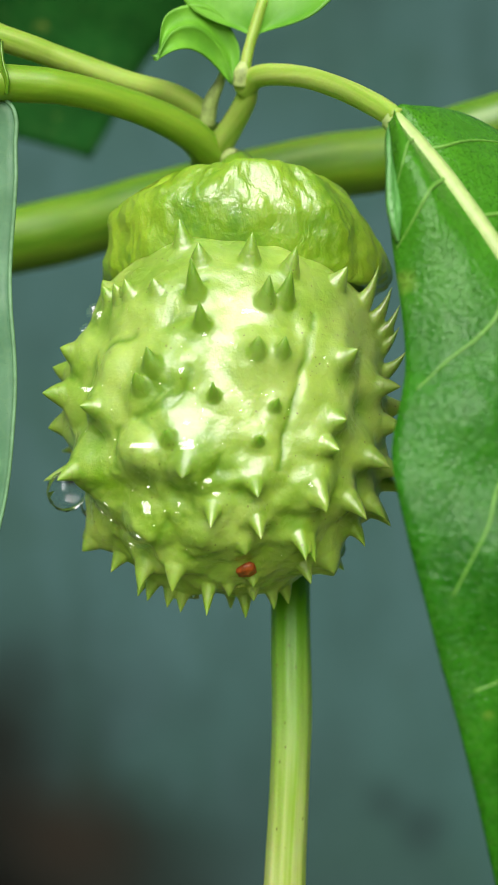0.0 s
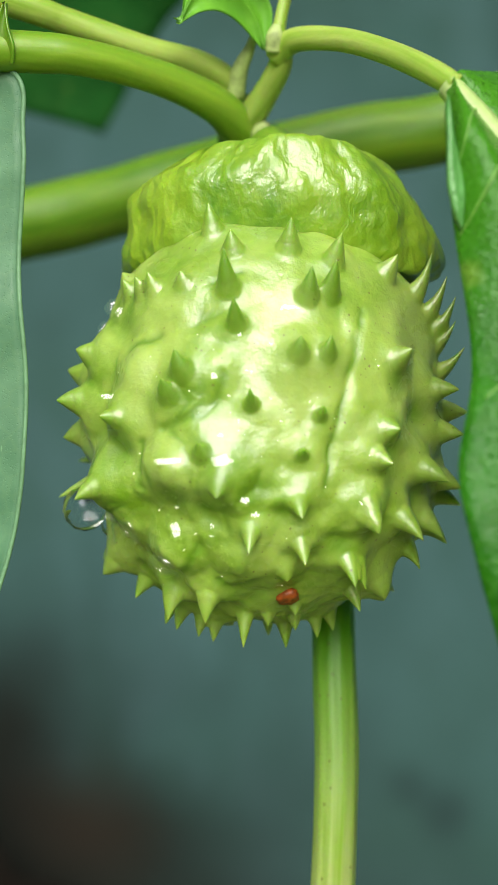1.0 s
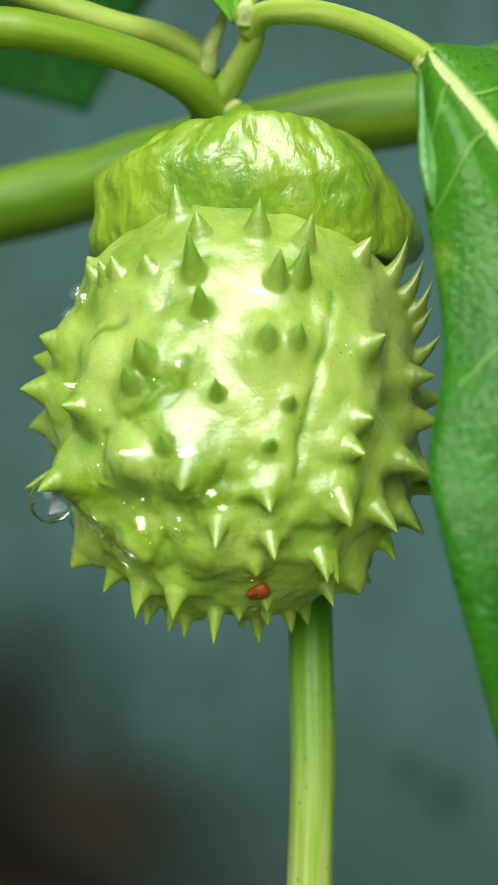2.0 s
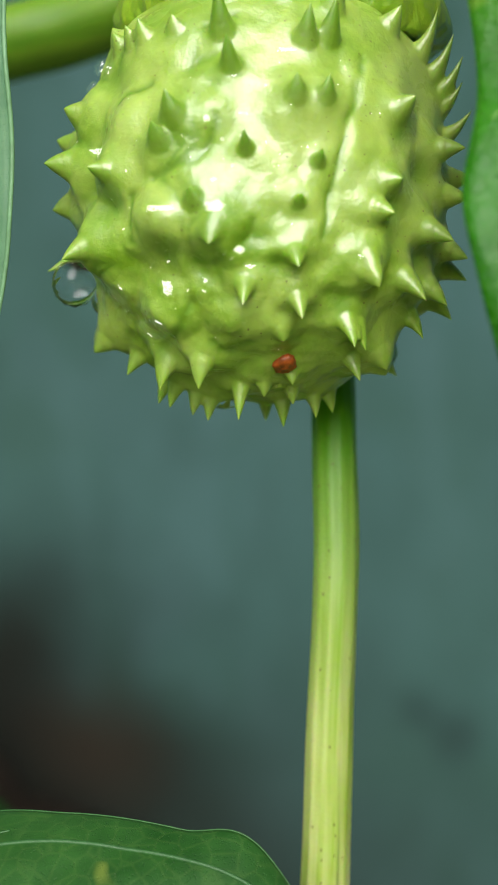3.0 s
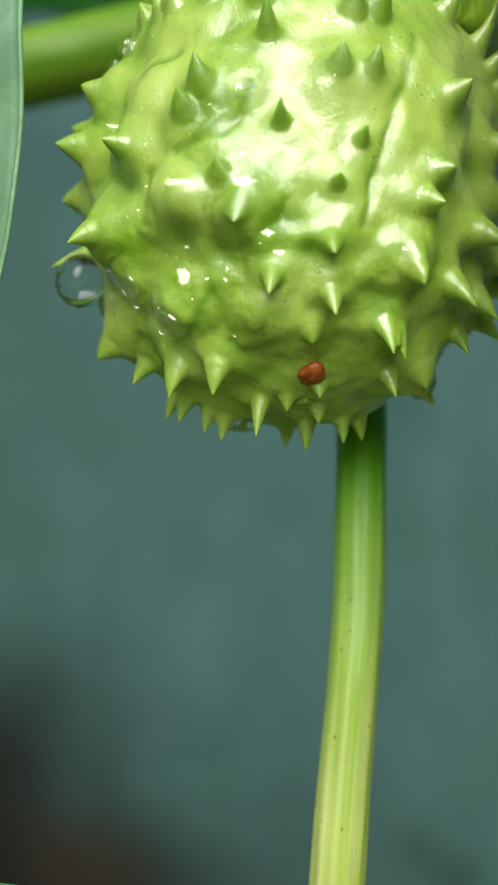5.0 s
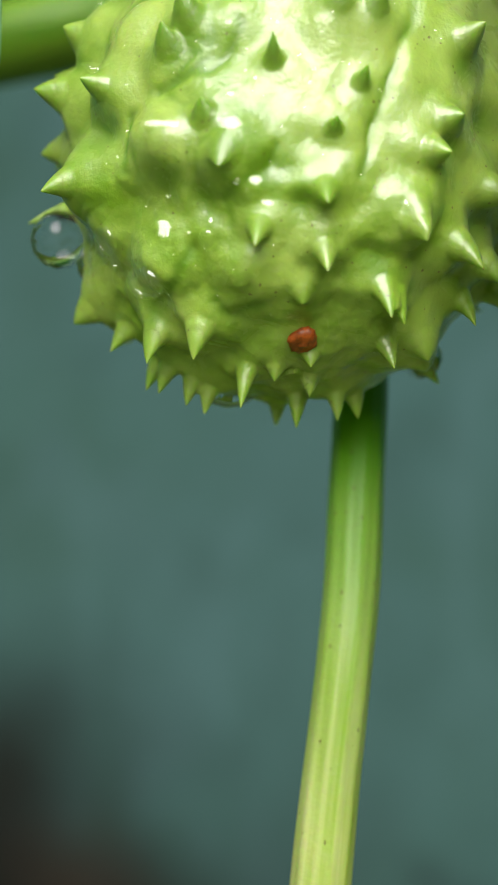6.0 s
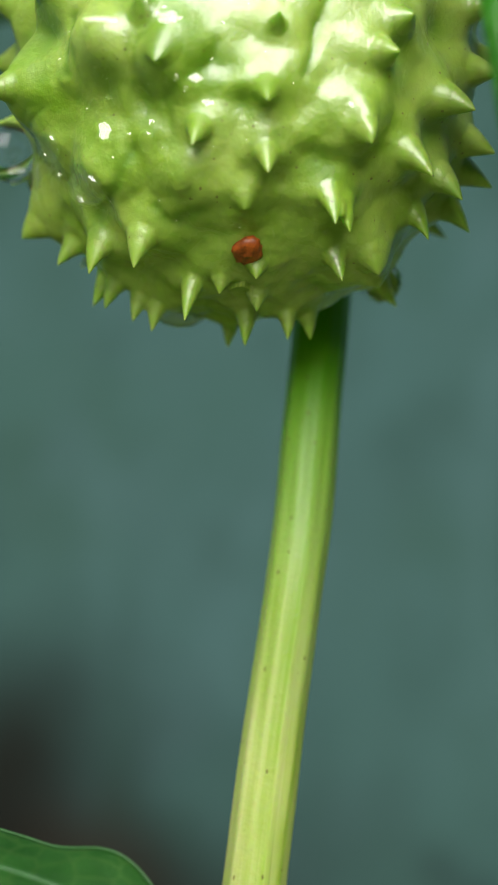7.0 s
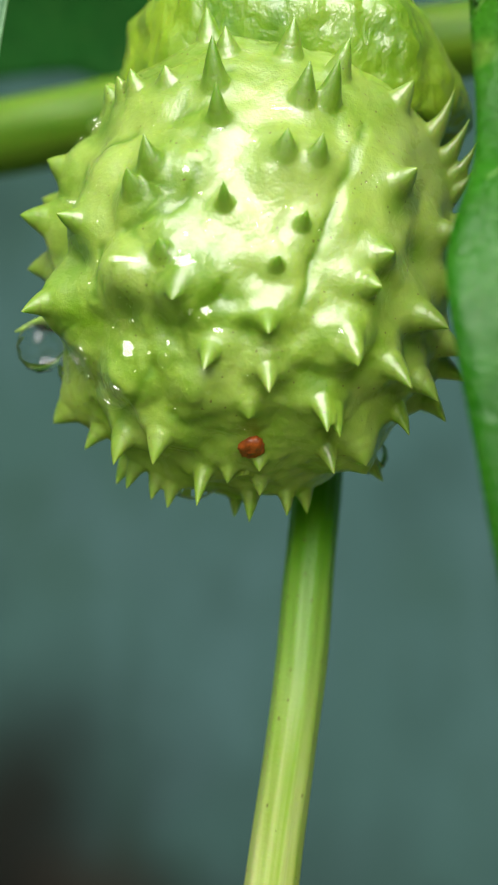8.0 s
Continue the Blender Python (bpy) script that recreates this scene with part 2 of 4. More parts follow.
M_WATER = water_material()


def film_material():
    """Thin water on the skin: clear, with a mirror-like gloss."""
    m = bpy.data.materials.new("thin_water")
    m.use_nodes = True
    t = m.node_tree
    t.nodes.remove(t.nodes["Principled BSDF"])
    clear, gloss, both = (t.nodes.new("ShaderNode" + k) for k in ("BsdfTransparent", "BsdfGlossy", "AddShader"))
    gloss.inputs["Color"].default_value = (0.085, 0.085, 0.085, 1)
    gloss.inputs["Roughness"].default_value = 0.03
    t.links.new(clear.outputs[0], both.inputs[0])
    t.links.new(gloss.outputs[0], both.inputs[1])
    t.links.new(both.outputs[0], t.nodes["Material Output"].inputs["Surface"])
    return m


M_FILM = film_material()
M_WALL = wall_material()
M_SOIL = plain("dark_wet_soil", (0.011, 0.0075, 0.005), 0.85, 70, 0.6, 0.006, Specular_IOR_Level=0.15)



# ---- mesh helpers ----
def mesh_of(name, bm, material, smooth=True):
    bmesh.ops.recalc_face_normals(bm, faces=bm.faces)
    me = bpy.data.meshes.new(name)
    bm.to_mesh(me)
    bm.free()
    if smooth:
        me.polygons.foreach_set("use_smooth", [True] * len(me.polygons))
    me.materials.append(material)
    return me


def part(name, bm, material, parent, label="", smooth=True):
    ob = new(name, mesh_of(name, bm, material, smooth))
    ob.parent = parent
    return tagged(ob, label) if label else ob


def thing(name, label, category, group="", kind="", at=(0, 0, 0)):
    ob = new(name)
    ob.location = at
    ob.empty_display_size = 0.01
    return tagged(ob, label, category, group, kind)


def spline(points, u):
    """A point of the smooth curve through points, at u from 0 to 1."""
    n = len(points) - 1
    k = min(int(u * n), n - 1)
    f = u * n - k
    p = [Vector(points[min(max(i, 0), n)]) for i in (k - 1, k, k + 1, k + 2)]
    if k == 0:
        p[0] = 2 * p[1] - p[2]
    if k == n - 1:
        p[3] = 2 * p[2] - p[1]
    return 0.5 * (2 * p[1] + (p[2] - p[0]) * f + (2 * p[0] - 5 * p[1] + 4 * p[2] - p[3]) * f * f + (3 * p[1] - p[0] - 3 * p[2] + p[3]) * f ** 3)


def mm(*points):
    """Points from millimetres to metres."""
    return [Vector(p) * 0.001 for p in points]


def ring_tube(bm, rings, foot=True):
    """A closed skin over rings of equally many points, with its ends shut."""
    vs = [[bm.verts.new(p) for p in ring] for ring in rings]
    n = len(vs[0])
    for a, b in zip(vs, vs[1:]):
        for i in range(n):
            bm.faces.new((a[i], a[(i + 1) % n], b[(i + 1) % n], b[i]))
    if foot:
        bm.faces.new(vs[0][::-1])
    bm.faces.new(vs[-1])


def tube(points, radii, steps=40, sides=20, ribs=0, rib_depth=0.0, lump=0.0, seed=0.0):
    """A tapering stalk along a curve; ribs run lengthwise."""
    bm = bmesh.new()
    layer = bm.verts.layers.float_vector.new("along")
    rings, marks, run, last = [], [], 0.0, None
    side = Vector((0.37, -0.9, 0.21))
    rad = [Vector((r, 0, 0)) for r in radii]
    for i in range(steps + 1):
        u = i / steps
        p = spline(points, u)
        d = (spline(points, min(u + 0.01, 1)) - spline(points, max(u - 0.01, 0))).normalized()
        a = (side - d * side.dot(d)).normalized()
        b = d.cross(a)
        r = spline(rad, u).x
        run += (p - last).length if last else 0.0
        last = p
        ring = []
        for k in range(sides):
            w = 2 * math.pi * k / sides
            rr = r * (1 + rib_depth * math.cos(ribs * w + 0.7) if ribs else 1)
            if lump:
                rr *= 1 + lump * noise.noise((p.x * 90 + seed, p.y * 90 + math.cos(w), p.z * 90 + math.sin(w)))
            ring.append(p + (a * math.cos(w) + b * math.sin(w)) * rr)
            marks.append((r * math.cos(w), r * math.sin(w), run))
        rings.append(ring)
    ring_tube(bm, rings)
    for v, mark in zip(bm.verts, marks):
        v[layer] = mark
    return bm


def lathe(profile, sides=20, squash=1.0):
    """A turned form about z from (radius, height) pairs."""
    bm = bmesh.new()
    rings = []
    for r, z in profile:
        rings.append([(r * math.cos(2 * math.pi * k / sides), r * squash * math.sin(2 * math.pi * k / sides), z) for k in range(sides)])
    ring_tube(bm, rings)
    return bm


# ---- leaves ----
class Blade:
    """A leaf blade between a lower margin, a midrib and an upper margin."""

    def __init__(self, mid, low, high, bulge=(0.0, 0.0), quilt=0.0, veins=6, wave=0.0, seed=0.0, swells=()):
        self.swells = swells
        self.mid, self.low, self.high, self.bulge = mid, low, high, bulge
        self.quilt, self.veins, self.wave, self.seed = quilt, veins, wave, seed

    def flat(self, u, v):
        return spline(self.mid, u).lerp(spline(self.low if v < 0 else self.high, u), abs(v))

    def normal(self, u, v):
        e = 0.01
        a = self.flat(min(u + e, 1), v) - self.flat(max(u - e, 0), v)
        b = self.flat(u, min(v + 0.04, 1)) - self.flat(u, max(v - 0.04, -1))
        n = a.cross(b)
        return n.normalized() if n.length > 1e-12 else Vector((0, -1, 0))

    def at(self, u, v, lift=0.0):
        p, n = self.flat(u, v), self.normal(u, v)
        h = self.bulge[0 if v < 0 else 1] * math.sin(math.pi * min(abs(v), 1)) ** 0.8
        h += self.quilt * abs(math.sin(math.pi * (self.veins * (u - 0.22 * abs(v))))) * min(1, abs(v) * 3)
        for u0, v0, du, dv, high in self.swells:
            h += high * math.exp(-((u - u0) / du) ** 2 - ((v - v0) / dv) ** 2) * math.sin(min(1.0, abs(v) * 2.5) * math.pi / 2) ** 2 * min(1.0, u * 12)
        h += self.wave * noise.noise((p.x * 70 + self.seed, p.y * 70, p.z * 70)) * abs(v)
        return p + n * (h + lift)

    def mesh(self, nu=70, nv=40, thick=0.00035):
        bm = bmesh.new()
        front = [[bm.verts.new(self.at(i / nu, 2 * j / nv - 1)) for j in range(nv + 1)] for i in range(nu + 1)]
        back = [[bm.verts.new(self.at(i / nu, 2 * j / nv - 1, -thick)) for j in range(nv + 1)] for i in range(nu + 1)]
        for i in range(nu):
            for j in range(nv):
                bm.faces.new((front[i][j], front[i + 1][j], front[i + 1][j + 1], front[i][j + 1]))
                bm.faces.new((back[i][j], back[i][j + 1], back[i + 1][j + 1], back[i + 1][j]))
        for j in range(nv):
            bm.faces.new((front[0][j], front[0][j + 1], back[0][j + 1], back[0][j]))
            bm.faces.new((front[nu][j], back[nu][j], back[nu][j + 1], front[nu][j + 1]))
        for i in range(nu):
            bm.faces.new((front[i][0], back[i][0], back[i + 1][0], front[i + 1][0]))
            bm.faces.new((front[i][nv], front[i + 1][nv], back[i + 1][nv], back[i][nv]))
        return bm

    def vein(self, steps, r0, r1, lift=0.0):
        """A raised vein along (u, v) pairs."""
        way = [Vector((u, v, 0)) for u, v in steps]
        count = max(24, 4 * len(steps))
        pts = [self.at(max(0, min(q.x, 1)), max(-1, min(q.y, 1)), lift) for q in (spline(way, k / count) for k in range(count + 1))]
        return tube(pts, [r0, r1], steps=2 * count, sides=8)

    def side_veins(self, leaf, where, material, r0=0.0004, side=-1, reach=0.93, lean=0.2, lift=0.0):
        for u in where:
            steps = [(min(u + lean * k / 6 * (1 + 0.25 * k / 6), 0.995), side * reach * k / 6) for k in range(7)]
            part("side_vein", self.vein(steps, r0, r0 * 0.3, lift), material, leaf)


def leaf_part(parent, name, blade, material, vein, label, rib=(0.001, 0.0004), rib_lift=0.0, nu=70, nv=40):
    ob = part(name, blade.mesh(nu, nv), material, parent, label)
    part("midrib", blade.vein([(k / 10, 0.0) for k in range(11)], *rib, rib_lift), vein, ob)
    return ob


# ---- setting: ground, wall, soil ----
def ground_mesh():
    bm = bmesh.new()
    xs = [-200, -20, -3] + [-1.5 + 0.1 * k for k in range(31)] + [3, 20, 200]
    ys = [-200, -20, -3] + [-1.0 + 0.1 * k for k in range(18)] + [3, 20, 200]
    grid = [[bm.verts.new((x, y, 0.02 * noise.noise((x * 3, y * 3, 0.4)) if abs(x) < 2 and abs(y) < 2 else 0.0)) for x in xs] for y in ys]
    for a, b in zip(grid, grid[1:]):
        for i in range(len(xs) - 1):
            bm.faces.new((a[i], a[i + 1], b[i + 1], b[i]))
    return bm


def slab(lo, hi, bevel=0.004):
    bm = bmesh.new()
    bmesh.ops.create_cube(bm, size=1)
    for v in bm.verts:
        v.co = [l + (c + 0.5) * (h - l) for c, l, h in zip(v.co, lo, hi)]
    if bevel:
        bmesh.ops.bevel(bm, geom=bm.edges[:], offset=bevel, segments=2, affect="EDGES")
    return bm


# The ground is out of view; its green is set to bounce light upwards.
M_GROUND = plain("bounce_ground", (0.12, 0.15, 0.03), 0.85, 30, 0.25, 0.004)
ground = part("ground", ground_mesh(), M_GROUND, None)
tagged(ground, "unseen green ground below the plant, coloured to bounce light", "ground", kind="structure")
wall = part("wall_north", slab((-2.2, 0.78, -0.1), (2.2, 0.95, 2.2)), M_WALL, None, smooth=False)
tagged(wall, "damp blue-green painted garden wall, blurred and blotched", "wall", kind="structure")


def heap():
    bm = bmesh.new()
    grid = []
    for j in range(33):
        row = []
        for i in range(49):
            x, y = -0.75 + 0.75 * i / 48, 0.42 + 0.38 * j / 32
            edge = max(0.0, 1 - ((x + 0.36) / 0.33) ** 2) * max(0.0, min(1.0, (y - 0.42) / 0.28))
            h = 0.23 * edge ** 0.7 + 0.06 * noise.fractal((x * 9, y * 9, 2.0), 1.0, 2.0, 4) * min(1.0, edge * 3) ** 0.5
            row.append(bm.verts.new((x, y, h - 0.025)))
        grid.append(row)
    for a, b in zip(grid, grid[1:]):
        for i in range(48):
            bm.faces.new((a[i], a[i + 1], b[i + 1], b[i]))
    return bm


soil = part("soil_mound", heap(), M_SOIL, None)
tagged(soil, "heap of dark brown wet soil banked against the wall", "soil")



def weed(x, y, z, size, seed):
    """A low seedling: a short stalk with a few soft leaves."""
    r = random.Random(seed)
    root = thing("weed", "small dark green weed growing out of the soil", "weed", at=(x, y, z))
    top = Vector((0, 0, size * 0.9))
    part("stalk", tube([Vector((0, 0, -size * 0.4)), Vector((0.002, 0, size * 0.3)), top], [size * 0.03, size * 0.025, size * 0.02], 8, 8), M_BRANCH, root)
    for k in range(6):
        w = k * 1.05 + r.uniform(-0.3, 0.3)
        out = Vector((math.cos(w), math.sin(w), 0))
        side = Vector((-math.sin(w), math.cos(w), 0))
        base = top * r.uniform(0.55, 1.0)
        mid = [base + out * size * f + Vector((0, 0, size * (0.35 * f - 0.5 * f * f))) for f in (0.0, 0.35, 0.75, 1.1)]
        wide = [0.02, 0.32, 0.28, 0.02]
        blade = Blade(mid, [m - side * size * g for m, g in zip(mid, wide)], [m + side * size * g for m, g in zip(mid, wide)], wave=0.002, seed=seed + k)
        part("leaf", blade.mesh(12, 8), M_LEAF_DARK, root)
    return root


weed(-0.168, 0.60, 0.146, 0.045, 3)
weed(-0.215, 0.63, 0.185, 0.04, 5)

# ---- the plant ----
plant = thing("thorn_apple_plant", "green thorn-apple plant with thick branch, ribbed stem and leaves", "plant", at=(0.004, 0.2, 0.0))
plant_home = Matrix.Translation(plant.location).inverted()


def plant_part(name, bm, material, label="", parent=plant, smooth=True):
    ob = part(name, bm, material, parent, label, smooth)
    if parent is plant:
        ob.matrix_parent_inverse = plant_home
    return ob


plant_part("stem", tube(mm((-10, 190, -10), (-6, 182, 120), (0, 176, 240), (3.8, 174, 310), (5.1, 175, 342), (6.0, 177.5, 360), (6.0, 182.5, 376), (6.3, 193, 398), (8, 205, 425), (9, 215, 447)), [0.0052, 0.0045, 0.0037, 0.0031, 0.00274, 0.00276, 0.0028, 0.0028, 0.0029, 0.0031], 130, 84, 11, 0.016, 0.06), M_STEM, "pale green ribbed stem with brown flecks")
plant_part("main_branch", tube(mm((-160, 262, 418), (-90, 244, 430), (-45.9, 232, 436.6), (-29.8, 228, 439.3), (-11, 222, 443.3), (11.4, 214, 446.5), (23.5, 210, 447.5), (37.8, 206, 451.2), (80, 196, 462), (130, 185, 472)), [0.0066, 0.0063, 0.006, 0.0059, 0.0057, 0.0054, 0.0053, 0.0051, 0.0047, 0.004], 110, 40, 0, 0, 0.05), M_BRANCH, "thick smooth green branch")
plant_part("knot", tube(mm((-3, 218, 446), (-4, 200, 440), (-5.5, 188, 442), (-6.2, 183.5, 445.5)), [0.004, 0.0031, 0.0032, 0.0022], 30, 20, 0, 0, 0.12), M_BRANCH)
plant_part("side_branch", tube(mm((-5.8, 184.5, 447), (-8, 183, 448.6), (-11.5, 181, 450), (-17.7, 178, 451), (-26.8, 175, 453.6), (-34, 172, 455.4), (-70, 160, 464)), [0.0016, 0.0019, 0.0018, 0.0017, 0.0017, 0.0018, 0.002], 60, 20, 0, 0, 0.06), M_PETIOLE, "slender yellow-green leaf stalk")
plant_part("side_branch", tube(mm((-5.5, 186, 442.5), (-9, 180, 444.6), (-15.7, 174, 446.4), (-24.2, 168, 447.2), (-32.7, 165, 447.2), (-70, 152, 446)), [0.0028, 0.0024, 0.0021, 0.0022, 0.0024, 0.0024], 60, 20, 0, 0, 0.06, 3.0), M_SIDE, "smooth mid-green side branch")
plant_part("shoot", tube(mm((-5.5, 186, 442.5), (-2.6, 182, 445.6), (-0.3, 178, 449), (-0.7, 176, 451.8)), [0.0022, 0.0017, 0.0015, 0.0013], 30, 18, 0, 0, 0.06), M_PETIOLE)
plant_part("axil_bud", tube(mm((-6.2, 183, 446), (-5.6, 181.5, 449), (-4.2, 180, 451.5), (-3.4, 179, 454)), [0.0012, 0.0011, 0.0007, 0.0003], 18, 12, 0, 0, 0.2), M_BUD, "pale withered axil bud")
plant_part("axil_bud", tube(mm((-4.0, 186, 440.5), (-2.9, 184, 441.8), (-2.0, 183, 442.4)), [0.0012, 0.0012, 0.0006], 14, 12, 0, 0, 0.25), M_BUD, "pale withered axil bud")
plant_part("bud_tip", tube(mm((-1.2, 176, 449.8), (-1.0, 175.4, 451.6), (-0.8, 175.2, 453)), [0.001, 0.0011, 0.0005], 12, 12, 0, 0, 0.2), M_BUD)

# The broad glossy leaf and its arching stalk.
plant_part("petiole", tube(mm((-0.9, 177.5, 449.6), (1.5, 175, 451), (6.8, 170, 449.5), (11.6, 163, 446), (15.4, 157, 442.3), (18.2, 154, 439.6)), [0.0016, 0.0015, 0.0014, 0.0014, 0.0014, 0.0013], 50, 18, 0, 0, 0.05), M_PETIOLE, "arching yellow-green leaf stalk")
broad = Blade(
    mm((17.6, 154.2, 440.2), (25.2, 149.0, 429.2), (33.5, 144.5, 414), (41, 142.5, 392), (46, 143, 366), (46, 145, 338), (40, 148, 306)),
    mm((16.9, 153.4, 439.0), (17.0, 149.5, 424.5), (17.9, 144.0, 409.3), (15.9, 140.0, 397), (19.9, 137.5, 380.5), (25.6, 138.5, 358.5), (38, 147, 308)),
    mm((18.2, 155.0, 441.4), (31, 165, 441.7), (52, 168, 428), (66, 168, 400), (72, 166, 366), (68, 160, 330), (42, 149, 305)),
    bulge=(0.0012, 0.001), quilt=0.0002, veins=8, wave=0.0009, seed=2.0,
    swells=((0.11, -0.5, 0.13, 0.6, 0.0032), (0.42, -0.6, 0.05, 0.35, 0.0016), (0.575, -0.4, 0.08, 0.5, 0.0032), (0.3, 0.5, 0.09, 0.5, 0.002)))
broad_leaf = leaf_part(plant, "leaf", broad, M_LEAF, M_VEIN, "large glossy dark green leaf with pale midrib", (0.0015, 0.0006), -0.0006)
broad_leaf.matrix_parent_inverse = plant_home
for steps, width in (
    (((0.13, 0.0), (0.155, 0.35), (0.18, 0.7), (0.195, 0.95)), 0.00045),
    (((0.245, 0.0), (0.31, 0.25), (0.335, 0.48), (0.355, 0.73), (0.385, 0.92)), 0.0005),
    (((0.38, 0.0), (0.46, 0.4), (0.5, 0.55), (0.54, 0.64), (0.58, 0.75), (0.63, 0.88)), 0.0005),
    (((0.54, 0.0), (0.6, 0.3), (0.66, 0.6), (0.72, 0.88)), 0.00045),
    (((0.05, 0.0), (0.085, 0.45), (0.12, 0.8)), 0.00035),
):
    part("side_vein", broad.vein([(u, -v) for u, v in steps], width * 0.62, width * 0.25, 0.0), M_SIDE_VEIN, broad_leaf)
for steps in (((0.075, 0.0), (0.11, 0.2), (0.15, 0.52), (0.2, 0.85)), ((0.2, 0.0), (0.26, 0.4), (0.31, 0.85)), ((0.33, 0.0), (0.4, 0.4), (0.45, 0.85))):
    part("side_vein", broad.vein(steps, 0.00032, 0.00012), M_SIDE_VEIN, broad_leaf)

fold = Blade(
    mm((16.4, 148.6, 437.2), (16.7, 147.6, 432.6), (17.1, 146.8, 428.6), (17.2, 146.2, 425.8), (17.3, 146.4, 423.4)),
    mm((16.3, 148.6, 437.2), (16.3, 146.9, 432.2), (16.1, 146.2, 428.0), (16.5, 145.9, 425.3), (17.2, 146.4, 423.4)),
    mm((16.5, 148.6, 437.2), (17.1, 148.4, 432.8), (18.0, 147.6, 429.4), (17.9, 146.9, 426.3), (17.4, 146.5, 423.4)),
    bulge=(0.0003, 0.0002), wave=0.0003, seed=31.0)
part("folded_margin", fold.mesh(30, 10, 0.0003), M_LEAF_FOLD, broad_leaf, "pale folded-over edge of the leaf base")

# The pale leaf that hangs beside the fruit.
pale = Blade(
    mm((-62.2, 172, 449), (-61.2, 167, 439), (-60.2, 165, 420), (-58.2, 164, 402), (-55.2, 164, 386), (-50.2, 165, 376), (-42.7, 166, 366)),
    mm((-61.2, 171, 448.6), (-33.8, 166, 446.0), (-30.5, 165, 437.4), (-31.3, 165, 422.5), (-30.6, 165, 406), (-33, 165, 388), (-41.7, 166, 366.6)),
    mm((-63.2, 172, 449), (-88.2, 171, 441), (-94.2, 171, 420), (-94.2, 171, 402), (-86.2, 170, 384), (-72.2, 168, 370), (-43.7, 166, 365.6)),
    bulge=(0.0015, 0.002), quilt=0.0005, veins=6, wave=0.001, seed=7.0)
pale_leaf = leaf_part(plant, "leaf", pale, M_LEAF_PALE, M_VEIN_GREEN, "pale grey-green leaf with a smooth margin", (0.0012, 0.0004), -0.0004)
pale_leaf.matrix_parent_inverse = plant_home
pale.side_veins(pale_leaf, (0.04, 0.17, 0.30, 0.43, 0.56), M_VEIN_GREEN, 0.0004, -1, 0.82, 0.16, -0.00012)
loops = []
for k in range(6):
    loops += [(0.11 + 0.13 * k, -0.852), (0.14 + 0.13 * k, -0.872 - 0.008 * (k % 2)), (0.19 + 0.13 * k, -0.882 + 0.008 * (k % 3))]
part("side_vein", pale.vein(loops, 0.00012, 0.0001, -0.0002), M_VEIN_GREEN, pale_leaf)
part("margin", pale.vein([(k / 8, -0.995) for k in range(9)], 0.0003, 0.00026, -0.0003), M_VEIN_GREEN, pale_leaf)
plant_part("petiole", tube(mm((-62, 171.6, 448.8), (-66, 166, 450), (-70, 153, 446.3)), [0.0013, 0.0014, 0.0016], 16, 14), M_PETIOLE)

# The leaf below the fruit.
low = Blade(
    mm((-64, 160, 322), (-47, 153, 327), (-30, 149, 328), (-14, 147, 326.5), (-1, 148, 321), (8, 151, 313)),
    mm((-64, 159, 321.5), (-47, 130, 316), (-30, 124, 314), (-14, 126, 313), (-1, 134, 311), (7.6, 150, 312.6)),
    mm((-64, 161, 322.5), (-41, 165.5, 330.2), (-27, 162, 333.3), (-12, 158, 332.7), (-3, 156, 331.0), (8.2, 151.5, 313.4)),
    bulge=(0.002, 0.0012), quilt=0.0003, veins=5, wave=0.0003, seed=11.0)
low_leaf = leaf_part(plant, "leaf", low, M_LEAF_DULL, M_VEIN_DULL, "dull green leaf spread below the fruit", (0.0005, 0.0002), -0.00035)
low_leaf.matrix_parent_inverse = plant_home
part("side_vein", low.vein([(0.2, 0.25), (0.4, 0.55), (0.6, 0.62), (0.8, 0.5), (0.93, 0.2)], 0.0003, 0.0002, 0.0), M_VEIN_DULL, low_leaf)
part("side_vein", low.vein([(0.12, 0.1), (0.25, 0.45), (0.36, 0.7)], 0.0003, 0.00015, 0.0), M_VEIN_DULL, low_leaf)
plant_part("petiole", tube(mm((-64, 160, 322), (-74, 164, 312), (-60, 172, 262), (-3, 179, 180)), [0.0011, 0.0013, 0.0015, 0.002], 30, 14), M_PETIOLE)

part("margin", low.vein([(k / 8, 0.995) for k in range(9)], 0.00011, 0.0001), M_VEIN_DULL, low_leaf)

# A leaf base on the side branch and the small leaf beside it.
scale = Blade(
    mm((-34.0, 164.4, 445.8), (-33.6, 163.2, 447.6), (-32.9, 162.6, 449.8), (-31.9, 162.2, 452.0)),
    mm((-35.6, 165.0, 445.4), (-35.4, 163.6, 447.6), (-34.0, 162.9, 449.9), (-32.0, 162.2, 452.0)),
    mm((-31.2, 163.6, 445.4), (-30.9, 162.6, 447.0), (-31.5, 162.3, 449.2), (-31.8, 162.2, 451.9)),
    bulge=(0.0007, 0.0007), wave=0.0006, seed=53.0)
plant_part("leaf_scale", scale.mesh(24, 14, 0.0006), M_BRANCH, "pointed green leaf base on the side branch")
nib = Blade(
    mm((-52, 164, 450), (-46, 163.5, 450.6), (-39, 163, 450), (-33.4, 162.6, 449.3)),
    mm((-52, 164, 449.6), (-46, 162.5, 446), (-39, 162, 446), (-33.6, 162.5, 449.1)),
    mm((-52, 164, 450.4), (-46, 164.5, 454), (-39, 164, 452.4), (-33.4, 162.7, 449.5)),
    bulge=(0.0004, 0.0004), wave=0.0006, seed=41.0)
